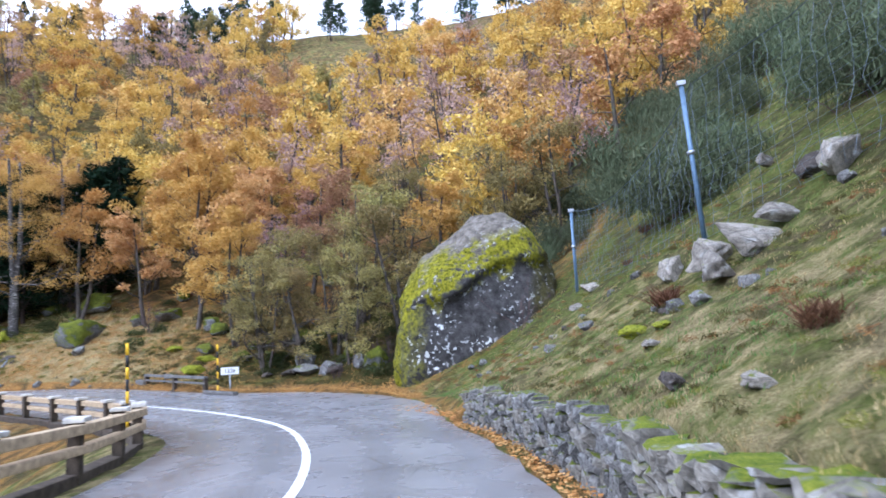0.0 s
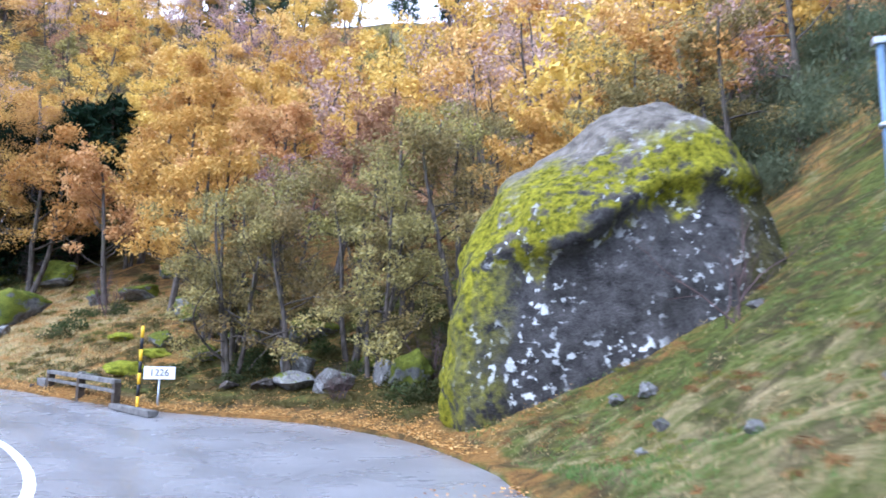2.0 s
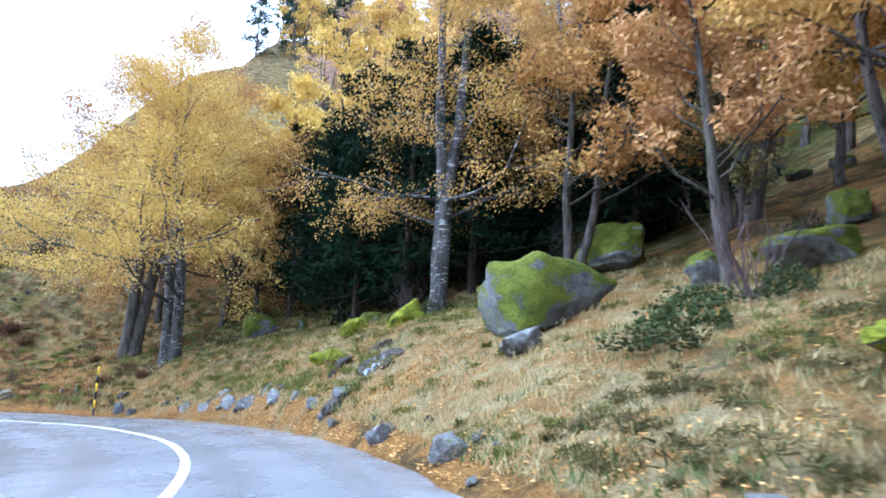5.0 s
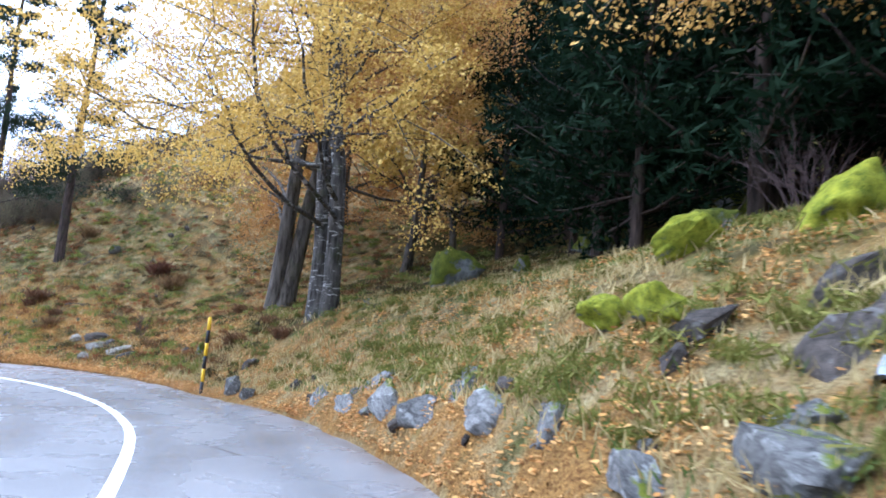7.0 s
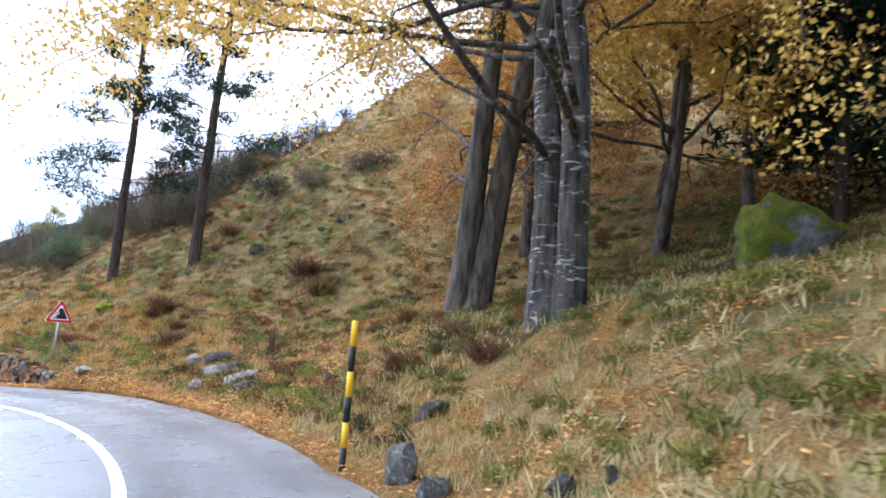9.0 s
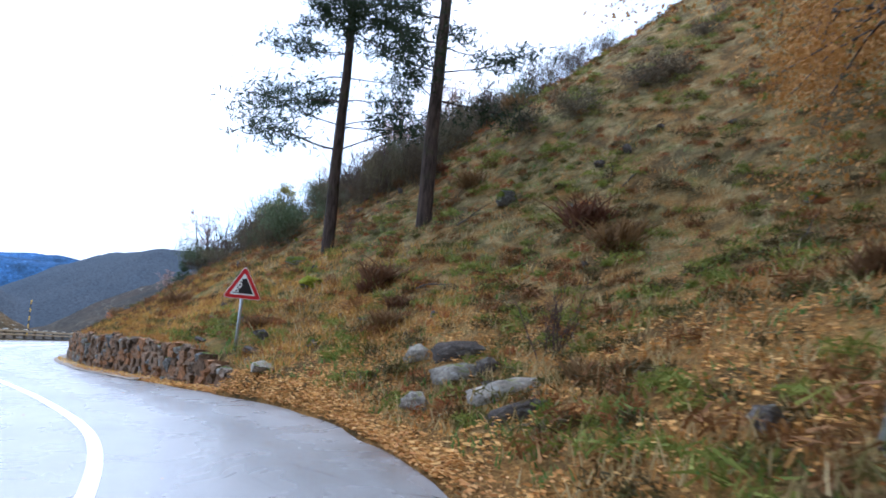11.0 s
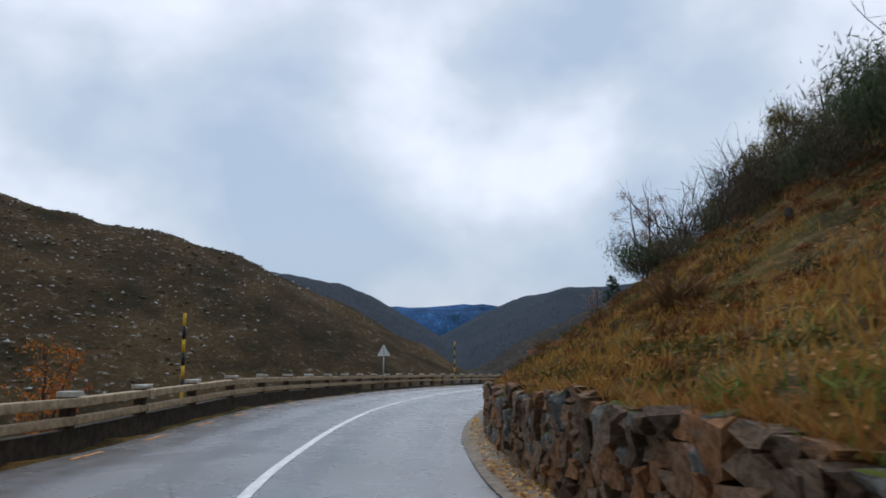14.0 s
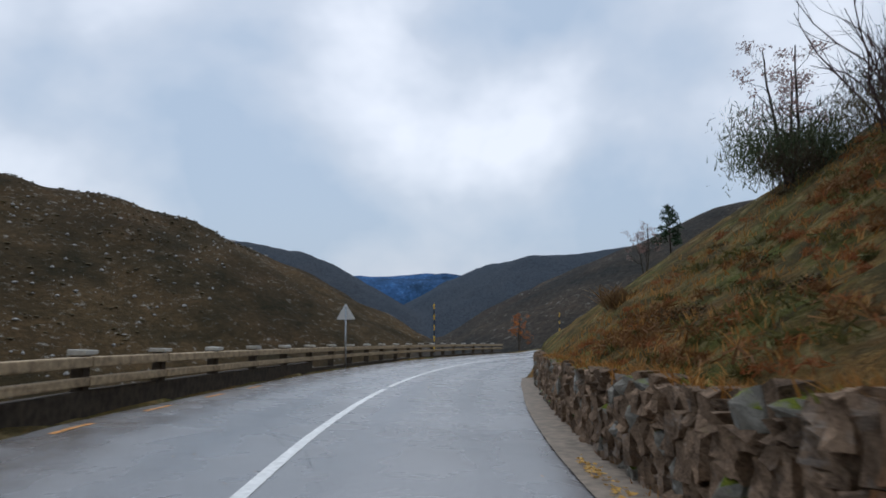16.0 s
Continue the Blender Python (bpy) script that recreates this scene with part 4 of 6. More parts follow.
for key, s, o, size, sink, turn, pick, lean in (
        # behind the lay-by
        ("granite", 36.3, 7.3, (0.7, 0.6, 0.85), 0.3, 20, 0, 0), ("granite", 35.3, 6.6, (1.1, 0.65, 0.55), 0.35, 130, 1, 0), ("granite", 34.2, 7.2, (0.8, 0.6, 0.55), 0.35, 60, 3, 0), ("dark_rock", 33.6, 6.9, (0.6, 0.5, 0.35), 0.35, 100, 2, 0), ("granite", 33.4, 8.4, (0.45, 0.35, 0.75), 0.3, 30, 4, 0), ("dark_rock", 35.9, 5.9, (0.6, 0.4, 0.32), 0.35, 70, 2, 0),
        ("mossy", 32.6, 8.7, (0.8, 0.7, 1.0), 0.3, 40, 3, 0), ("dark_rock", 36.8, 5.2, (0.45, 0.35, 0.25), 0.3, 10, 4, 0), ("mossy", 35.2, 9.5, (1.0, 0.8, 0.6), 0.3, 0, 2, 0),
        ("moss", 41.6, 4.2, (0.95, 0.65, 0.5), 0.35, 60, 0, 0), ("mossy", 43.8, 6.6, (0.9, 0.7, 0.5), 0.35, 140, 1, 0), ("mossy", 45.4, 8.8, (1.0, 0.8, 0.6), 0.35, 20, 2, 0),
        ("moss", 42.6, 5.6, (0.7, 0.5, 0.4), 0.4, 10, 4, 0), ("moss", 46.0, 6.2, (0.8, 0.5, 0.4), 0.4, 70, 1, 0),
        ("mossy", 40.3, 6.2, (0.7, 0.6, 0.5), 0.3, 80, 3, 0), ("granite", 42.4, 3.2, (0.5, 0.35, 0.3), 0.4, 15, 0, 0), ("mossy", 39.8, 10.5, (1.2, 0.9, 0.7), 0.3, 200, 4, 0),
        ("granite", 49.3, 2.1, (0.34, 0.26, 0.32), 0.4, 30, 3, 0), ("granite", 52.4, 2.05, (0.36, 0.28, 0.36), 0.4, 75, 2, 0), ("granite", 55.3, 2.1, (0.2, 0.18, 0.2), 0.4, 10, 0, 0),
        # the large mossy rock on the bank
        ("mossy", 53.2, 6.0, (2.3, 1.6, 1.55), 0.35, 30, 1, 10), ("granite", 52.4, 5.0, (0.8, 0.5, 0.5), 0.35, 110, 2, 0), ("mossy", 50.5, 10.5, (1.3, 1.0, 0.9), 0.35, 80, 4, 0), ("mossy", 56.5, 11.5, (2.0, 1.5, 1.2), 0.35, 10, 2, 0),
        ("moss", 60.15, 4.95, (0.55, 0.3, 0.5), 0.5, 70, 0, 30), ("moss", 59.3, 6.0, (1.0, 0.75, 0.8), 0.5, 100, 3, 0), ("mossy", 60.9, 5.8, (0.7, 0.5, 0.45), 0.5, 40, 1, 0), ("moss", 59.9, 3.65, (0.42, 0.36, 0.36), 0.35, 45, 1, 0), ("moss", 59.1, 3.7, (0.52, 0.4, 0.42), 0.4, 145, 2, 0),
        # dark stones standing in for the rivulet's earth hollow, and the outcrop below it
        ("dark_rock", 57.2, 3.7, (0.55, 0.4, 0.3), 0.75, 80, 0, 0), ("dark_rock", 57.5, 4.3, (0.65, 0.42, 0.28), 0.75, 60, 3, 0), ("dark_rock", 56.85, 4.2, (0.5, 0.4, 0.24), 0.7, 20, 1, 0), ("dark_rock", 56.2, 3.8, (0.3, 0.24, 0.2), 0.7, 120, 2, 0), ("dark_rock", 58.3, 3.3, (0.3, 0.14, 0.16), 0.5, 110, 4, 0),
        ("granite", 56.5, 2.75, (0.34, 0.6, 0.3), 0.75, 75, 3, 0), ("granite", 56.9, 3.15, (0.22, 0.4, 0.22), 0.7, 80, 0, 0), ("dark_rock", 56.1, 2.4, (0.36, 0.3, 0.24), 0.6, 30, 2, 0),
        ("granite", 57.4, 2.35, (0.22, 0.36, 0.28), 0.7, 70, 1, 0), ("granite", 58.9, 2.45, (0.5, 0.27, 0.32), 0.94, 145, 0, 0), ("granite", 60.1, 2.35, (0.85, 0.34, 0.40), 0.94, 180, 4, 0), ("granite", 61.5, 2.6, (0.6, 0.40, 0.27), 0.94, 115, 2, 0), ("granite", 62.0, 2.3, (0.9, 0.29, 0.34), 0.94, 185, 1, 0), ("granite", 63.6, 2.35, (0.95, 0.32, 0.37), 0.94, 165, 3, 0), ("granite", 64.9, 2.6, (0.7, 0.40, 0.32), 0.94, 205, 0, 0), ("granite", 65.3, 2.2, (0.8, 0.27, 0.29), 0.94, 170, 2, 0), ("granite", 66.9, 2.3, (0.6, 0.32, 0.27), 0.94, 150, 1, 0), ("dark_rock", 58.4, 3.6, (0.5, 0.35, 0.28), 0.55, 40, 4, 0),
        ("granite", 71.0, 1.8, (0.26, 0.22, 0.36), 0.3, 30, 3, 0), ("granite", 70.2, 1.85, (0.2, 0.25, 0.26), 0.4, 60, 2, 0),
        ("mossy", 72.0, 9.2, (1.35, 1.1, 1.25), 0.42, 20, 1, 0), ("mossy", 71.5, 5.9, (0.4, 0.3, 0.24), 0.3, 40, 4, 0), ("dark_rock", 72.6, 2.9, (0.4, 0.2, 0.2), 0.6, 70, 0, 0),
        # the slope before the second wall
        ("ledge", 81.4, 2.75, (0.28, 0.22, 0.25), 0.38, 40, 4, 0), ("dark_rock", 79.4, 2.95, (0.42, 0.14, 0.16), 0.5, 70, 1, 0), ("dark_rock", 80.6, 3.4, (0.24, 0.18, 0.14), 0.45, 60, 2, 0),
        ("ledge", 82.2, 3.8, (0.45, 0.3, 0.26), 0.6, 100, 3, 0), ("dark_rock", 82.7, 4.2, (0.5, 0.3, 0.28), 0.6, 85, 1, 0), ("ledge", 83.3, 3.9, (0.3, 0.28, 0.24), 0.6, 40, 4, 0), ("dark_rock", 81.9, 4.2, (0.3, 0.22, 0.22), 0.55, 20, 2, 0), ("ledge", 80.3, 3.3, (0.6, 0.18, 0.24), 0.6, 75, 3, 0), ("mossy", 83.5, 3.1, (0.26, 0.2, 0.18), 0.45, 80, 1, 0), ("mossy", 75.7, 3.2, (0.17, 0.15, 0.34), 0.25, 60, 3, 0),
        ("dark_rock", 76.8, 3.4, (0.2, 0.16, 0.16), 0.4, 0, 2, 0), ("ledge", 86.4, 2.5, (0.42, 0.28, 0.29), 0.45, 30, 0, 0), ("dark_rock", 89.0, 3.55, (0.25, 0.2, 0.22), 0.25, 80, 2, 0),
        ("dark_rock", 88.5, 3.1, (0.3, 0.22, 0.2), 0.3, 20, 4, 0), ("dark_rock", 87.9, 2.85, (0.22, 0.18, 0.18), 0.3, 50, 1, 0), ("mossy", 91.2, 3.85, (0.48, 0.26, 0.3), 0.2, 60, 1, 0), ("mossy", 88.2, 10.2, (0.5, 0.4, 0.4), 0.35, 0, 2, 0),
        ("moss", 91.2, 5.95, (0.5, 0.42, 0.3), 0.4, 30, 3, 0), ("mossy", 95.0, 7.4, (0.7, 0.35, 0.22), 0.45, 60, 0, 0), ("dark_rock", 94.5, 4.8, (0.18, 0.14, 0.14), 0.4, 10, 2, 0), ("dark_rock", 93.0, 3.8, (0.2, 0.15, 0.14), 0.4, 70, 3, 0), ("dark_rock", 90.7, 2.75, (0.22, 0.18, 0.14), 0.4, 0, 4, 0),
        # the grassy slope before the boulder
        ("ledge", 11.2, 3.7, (0.3, 0.2, 0.14), 0.35, 40, 0, 0), ("ledge", 6.2, 2.9, (0.2, 0.15, 0.12), 0.35, 130, 2, 0), ("ledge", 12.2, 5.5, (0.85, 0.4, 0.45), 0.35, 60, 1, 25),
        ("ledge", 12.6, 6.6, (1.5, 0.45, 0.42), 0.3, 40, 3, 35), ("ledge", 13.4, 6.1, (0.7, 0.45, 0.6), 0.4, 20, 4, 20), ("ledge", 13.2, 7.6, (1.3, 0.42, 0.4), 0.3, 35, 0, 30), ("ledge", 17.3, 11.4, (1.1, 0.35, 0.35), 0.3, 60, 4, 25),
        ("ledge", 13.2, 9.2, (1.2, 0.5, 0.7), 0.35, 50, 2, 30), ("dark_rock", 14.2, 9.4, (0.7, 0.4, 0.5), 0.35, 20, 0, 0), ("ledge", 21.4, 9.0, (0.5, 0.35, 0.3), 0.35, 30, 3, 0), ("dark_rock", 12.5, 4.6, (0.2, 0.18, 0.15), 0.4, 100, 4, 0), ("dark_rock", 8.2, 2.8, (0.3, 0.2, 0.18), 0.4, 100, 1, 0),
        ("ledge", 14.9, 6.3, (0.6, 0.4, 0.5), 0.35, 60, 2, 15), ("moss", 12.3, 3.9, (0.42, 0.3, 0.25), 0.4, 20, 1, 0), ("moss", 11.7, 4.1, (0.3, 0.24, 0.1), 0.4, 70, 3, 0),
        ("dark_rock", 18.6, 5.6, (0.25, 0.2, 0.14), 0.4, 30, 1, 0), ("ledge", 19.1, 5.4, (0.2, 0.15, 0.14), 0.4, 60, 3, 0), ("ledge", 20.5, 7.4, (0.3, 0.2, 0.2), 0.4, 0, 2, 0)):
    rock(key, s, o, size, LABEL[key], sink, turn, pick, "stones on the slope", None, lean)



def rivulet():
    """A thread of water that falls in small steps down the bank."""
    r = random.Random(77)
    bm, rows = bmesh.new(), []
    for k in range(25):
        f = k / 24
        mid = spot(56.8 - 0.36 * f + 0.05 * math.sin(f * 9), 4.05 - 0.8 * f, 0.12 + 0.04 * math.sin(f * 26))
        half = Vector((0.86, 0.5, 0)) * (0.035 + 0.035 * f + r.uniform(-0.012, 0.012))
        rows.append([bm.verts.new(mid + half * c + Vector((0, 0, 0.03 * (1 - c * c) - 0.16 * (abs(c) == 1) + r.uniform(-0.01, 0.01)))) for c in (-1, -0.7, -0.3, 0.1, 0.5, 0.8, 1)])
    for a, b in zip(rows, rows[1:]):
        for k in range(6):
            bm.faces.new((a[k], a[k + 1], b[k + 1], b[k]))
    tagged(new("rivulet", from_bm("rivulet", bm, MAT["stream"], True)), "thin white rivulet falling over dark stones", "stream")


rivulet()
rng = random.Random(5)
for k in range(20):
    s = rng.uniform(44, 70)
    rock("granite" if k % 2 else "dark_rock", s, edge(s) + rng.uniform(0.15, 0.9), rng.uniform(0.07, 0.18), "small stone at the road's edge", 0.5, rng.uniform(0, 360), k, "stones along the road's edge")
for k in range(40):
    s = rng.uniform(74, 108)
    rock("dark_rock" if k % 3 else "mossy", s, rng.uniform(edge(s) + 1.2, 14), rng.uniform(0.08, 0.22), "small stone half sunk in the grass", 0.4, rng.uniform(0, 360), k, "small stones in the grass")
for k in range(26):
    s = rng.uniform(2, 25)
    rock("granite", s, rng.uniform(edge(s) + 1.4, 9), rng.uniform(0.08, 0.24), "small stone half sunk in the grass", 0.4, rng.uniform(0, 360), k, "small stones in the grass")
for k in range(30):
    s = rng.uniform(38, 74)
    rock("mossy", s, rng.uniform(7.5, 22), rng.uniform(0.3, 0.8), LAB_M, 0.35, rng.uniform(0, 360), k, "stones on the slope")


# ---- trees ----
def limb(rs, start, way, length, r0, bend=0.25, up=0.12, n=6):
    pts, p, d = [start], np.array(start, float), np.array(way, float)
    for _ in range(n):
        d = d + rs.normal(0, bend, 3) * 0.5 + np.array([0, 0, up])
        d /= np.linalg.norm(d)
        p = p + d * length / n
        pts.append(p.copy())
    return np.array(pts), r0 * np.linspace(1, 0.3, n + 1)


def broadleaf(seed, height, leaf, count, spread=0.38, base=0.28, stems=1, bark="bark", mat="gold", thick=0.022, fork=0.16, limbs=13, fine=True, droop=0.0, lobe=0.062, near=False):
    """Wood and crown meshes of one broad-leaved tree, foot at the origin. The leaves gather in lobes round the twigs."""
    rs = np.random.RandomState(seed)
    wood, tips = [], []
    for st in range(stems):
        ang = rs.uniform(0, 6.28) if not near else 6.28 * st / stems + 0.5
        lean = fork if stems > 1 else 0.05
        step_out = 0 if stems == 1 else 0.009 * height if near else 0.022 * height
        trunk, rad = limb(rs, (step_out * math.cos(ang), step_out * math.sin(ang), -0.3), (lean * math.cos(ang), lean * math.sin(ang), 1), height * rs.uniform(0.82, 0.95), height * thick / stems ** 0.4, 0.1, 0.1, 12)
        rad[0] *= 1.35
        wood.append(tube(trunk, rad, 10 if near else 7 if fine else 4))
        for k in range(limbs // stems + 2):
            f = base + (0.95 - base) * (k + rs.uniform(0, 1)) / (limbs // stems + 2)
            q = trunk[int(f * 12)] + (trunk[min(12, int(f * 12) + 1)] - trunk[int(f * 12)]) * (f * 12 % 1)
            a = rs.uniform(0, 6.28)
            ln = height * spread * (1.1 - 0.7 * f) * rs.uniform(0.75, 1.25)
            pts, rr = limb(rs, q, (math.cos(a), math.sin(a), rs.uniform(0.05, 0.45) if near else rs.uniform(0.25, 0.8)), ln, height * thick * (0.27 if near else 0.42) * (1.1 - f), 0.35, 0.05, 7)
            wood.append(tube(pts, rr, 5 if near else 3))
            for m in range(7 if near else 3 if fine else 2):
                i = rs.randint(2, 8)
                w2 = rs.normal(0, 1, 3) * np.array([0.8, 0.8, 0.3 if near else 0.7]) + (pts[-1] - pts[0]) / (np.linalg.norm(pts[-1] - pts[0]) + 1e-6)
                p2, r2 = limb(rs, pts[i], w2 / np.linalg.norm(w2), ln * rs.uniform(0.35, 0.6), rr[i] * 0.6, 0.4, -0.06 if near else 0.05, 4)
                if fine:
                    wood.append(tube(p2, r2, 3))
                tips += [p2[2], p2[3], p2[4]] if not near else [p2[1], p2[2], 0.5 * (p2[2] + p2[3]), p2[3], 0.5 * (p2[3] + p2[4]), p2[4]]
            tips += [pts[4], pts[6], pts[7]]
        tips += [trunk[-1], trunk[-2]]
    tips = np.array(tips)
    if not near and len(tips) > 64:
        tips = tips[rs.permutation(len(tips))[:64]]
    size = rs.uniform(0.55, 1.4, len(tips)) * height * lobe
    k = rs.choice(len(tips), count, p=size ** 2 / np.sum(size ** 2))
    way = rs.normal(0, 1, (count, 3))
    way /= np.linalg.norm(way, axis=1)[:, None]
    pick = tips[k] + way * (size[k] * rs.uniform(0, 1, count) ** 0.45)[:, None] * np.array([1.1, 1.1, 0.42 if near else 0.75])
    pick[:, 2] -= droop * rs.uniform(0, 1, count) ** 2
    cl = leaves(rs, pick, leaf, three=not near)
    wv, wq = join(wood)
    return mesh_np("trunk", wv, wq, MAT[bark], True), mesh_np("crown", *cl, MAT[mat])


def conifer(seed, height, mat="needles", bare=0.35, reach=0.2, per=26, needle=0.5, rows=22, bark="pine_bark", thick=0.014, flat=0.5):
    """A pine or fir: a straight mast, whorls of limbs and tufts of needles."""
    rs = np.random.RandomState(seed)
    trunk, rad = limb(rs, (0, 0, -0.3), (0.01, 0.01, 1), height, height * thick, 0.03, 0.03, 10)
    wood, tufts, dirs = [tube(trunk, rad, 9)], [], []
    for k in range(rows):
        f = bare + (0.99 - bare) * k / rows
        q = trunk[int(f * 10)] + (trunk[min(10, int(f * 10) + 1)] - trunk[int(f * 10)]) * (f * 10 % 1)
        for _ in range(3 + (flat < 0.4)):
            a = rs.uniform(0, 6.28)
            ln = height * reach * (1.12 - f) ** 0.7 * rs.uniform(0.6, 1.2)
            pts, rr = limb(rs, q, (math.cos(a), math.sin(a), rs.uniform(-0.15, 0.25)), ln, height * thick * (0.3 if mat == "fir" else 0.17) * (1.15 - f), 0.2, 0.04, 6)
            wood.append(tube(pts, rr, 3))
            for m in range(per):
                u = rs.uniform(0.3, 1) if mat == "fir" else rs.uniform(0.3, 1) ** 0.8
                i = min(5, int(u * 6))
                p = pts[i] + (pts[i + 1] - pts[i]) * (u * 6 % 1)
                side = rs.normal(0, 1, 3) * np.array([1, 1, 0.35 if mat == "fir" else 0.7]) * ln * (0.15 if mat == "fir" else 0.09)
                tufts.append(p + side)
    tufts = np.array(tufts)
    spread = leaves(rs, np.repeat(tufts, 3, 0) + rs.normal(0, needle * 0.22, (len(tufts) * 3, 3)), needle * 1.12, 0.2 if mat == "fir" else 0.14)
    wv, wq = join(wood)
    return mesh_np("trunk", wv, wq, MAT[bark], True), mesh_np("crown", *spread, MAT[mat])


def plant(name, meshes, p, turn, scale, label, category, group=""):
    ob = tagged(new(name), label, category, group)
    ob.matrix_basis = Matrix.Translation(p) @ pose(0, 0, 0, 0, 0, turn) @ Matrix.Diagonal((*((scale,) * 3 if not isinstance(scale, tuple) else scale), 1))
    for n, me in zip(("trunk", "crown"), meshes):
        part(n, me, ob)
    return ob


KIND = {
    "gold": [broadleaf(1, 10, 0.19, 7000, mat="gold"), broadleaf(2, 11.5, 0.19, 7400, 0.34, mat="gold", stems=2)],
    "amber": [broadleaf(3, 10, 0.19, 7000, mat="amber"), broadleaf(4, 9.5, 0.19, 6600, 0.4, mat="amber", stems=2)],
    "rust": [broadleaf(5, 9.5, 0.18, 5000, 0.38, mat="rust")],
    "mauve": [broadleaf(6, 10.5, 0.15, 2600, 0.34, mat="mauve", limbs=16), broadleaf(7, 9.5, 0.15, 2200, 0.36, mat="mauve", stems=3, limbs=18)],
    "olive": [broadleaf(8, 8, 0.115, 9000, 0.46, 0.14, mat="olive", stems=3), broadleaf(9, 8, 0.115, 9000, 0.44, 0.12, mat="olive", stems=2)],
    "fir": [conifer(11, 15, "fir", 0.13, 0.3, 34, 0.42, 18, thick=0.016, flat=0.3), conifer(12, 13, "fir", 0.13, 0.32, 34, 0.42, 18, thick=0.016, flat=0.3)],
    "fir far": [conifer(15, 14, "needles", 0.15, 0.26, 6, 1.3, 13, thick=0.014, flat=0.3), conifer(16, 12, "needles", 0.25, 0.28, 6, 1.3, 12, thick=0.014)],
    "pine": [conifer(13, 15, "needles", 0.45, 0.2, 9, 0.55, 12), conifer(14, 16, "needles", 0.5, 0.18, 9, 0.55, 11)],
    "gold far": [broadleaf(1, 10, 0.32, 2100, 0.42, 0.16, mat="gold", fine=False, lobe=0.075), broadleaf(2, 11.5, 0.32, 2200, 0.36, 0.18, mat="gold", stems=2, fine=False, lobe=0.07)],
    "amber far": [broadleaf(3, 10, 0.32, 2100, 0.42, 0.16, mat="amber", fine=False, lobe=0.075), broadleaf(4, 9.5, 0.32, 2000, 0.42, 0.16, mat="amber", stems=2, fine=False, lobe=0.075)],
    "rust far": [broadleaf(5, 9.5, 0.3, 1900, 0.4, 0.16, mat="rust", fine=False, lobe=0.075)],
    "mauve far": [broadleaf(6, 10.5, 0.22, 1300, 0.34, mat="mauve", fine=False), broadleaf(7, 9.5, 0.22, 1100, 0.36, mat="mauve", stems=3, fine=False)],
    "olive far": [broadleaf(8, 8, 0.26, 2400, 0.46, 0.2, mat="olive", stems=2, fine=False, lobe=0.075)],
}
TREE_LABEL = {"gold": "golden-yellow autumn tree with grey trunk", "amber": "orange autumn tree with grey trunk", "rust": "rust-brown autumn tree with thinning leaves",
              "mauve": "nearly bare autumn tree with mauve-brown twigs", "olive": "bushy olive-yellow tree with forked dark trunks", "fir": "dark green dense fir with low branches", "pine": "tall pine with bare lower trunk"}


def tree(kind, s, o, turn=0, scale=1.0, pick=0, label="", group="autumn trees on the hillside", sink=0.1):
    sets = KIND[kind]
    return plant("tree", sets[pick % len(sets)], spot(s, o, -sink), turn, scale, label or TREE_LABEL[kind.split()[0]], "tree", group)


# trees close to the road
near_birch = broadleaf(21, 17.5, 0.09, 92000, 0.42, 0.2, stems=2, bark="birch", mat="gold", thick=0.021, limbs=26, fork=0.035, droop=0.5, lobe=0.04, near=True)
near_larch = broadleaf(22, 17.5, 0.09, 92000, 0.44, 0.2, stems=2, bark="bark", mat="gold", thick=0.023, limbs=26, fork=0.09, droop=0.5, lobe=0.04, near=True)
bank_birch = broadleaf(23, 15, 0.09, 30000, 0.33, 0.2, stems=2, bark="birch", mat="gold", thick=0.024, limbs=20, fork=0.05, droop=0.4, lobe=0.035, near=True)
plant("birch_tree", near_birch, spot(72.5, 5.0, -0.1), 30, 1.0, "golden birch with two white-barked stems", "tree", "tall trees on the bank")
plant("birch_tree", near_larch, spot(76.6, 6.7, -0.1), 200, 1.06, "golden tree with forked grey trunk", "tree", "tall trees on the bank")
plant("birch_tree", bank_birch, spot(59.2, 7.2, -0.1), 110, 1.0, "golden birch with mottled bark above mossy rocks", "tree", "tall trees on the bank")
plant("birch_tree", bank_birch, spot(60.2, 13.5, -0.1), 60, 0.9, "golden tree with forked grey trunk", "tree", "tall trees on the bank")
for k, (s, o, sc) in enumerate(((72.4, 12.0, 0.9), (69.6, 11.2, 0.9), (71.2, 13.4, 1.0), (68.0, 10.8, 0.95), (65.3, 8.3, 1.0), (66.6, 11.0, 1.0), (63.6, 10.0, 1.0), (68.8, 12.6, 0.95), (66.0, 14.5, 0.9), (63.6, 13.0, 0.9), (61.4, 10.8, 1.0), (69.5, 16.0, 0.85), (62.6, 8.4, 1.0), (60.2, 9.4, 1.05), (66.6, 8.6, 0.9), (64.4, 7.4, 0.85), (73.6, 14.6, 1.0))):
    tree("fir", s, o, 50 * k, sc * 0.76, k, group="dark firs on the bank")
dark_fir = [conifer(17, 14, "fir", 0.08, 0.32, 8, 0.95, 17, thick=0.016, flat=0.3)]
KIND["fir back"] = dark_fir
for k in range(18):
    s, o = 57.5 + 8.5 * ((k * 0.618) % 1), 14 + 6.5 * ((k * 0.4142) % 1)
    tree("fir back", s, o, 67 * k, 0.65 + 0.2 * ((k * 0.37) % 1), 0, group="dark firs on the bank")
pine_a = conifer(31, 19, "needles", 0.24, 0.27, 190, 0.27, 14)
pine_b = conifer(32, 21, "needles", 0.24, 0.22, 190, 0.27, 15)
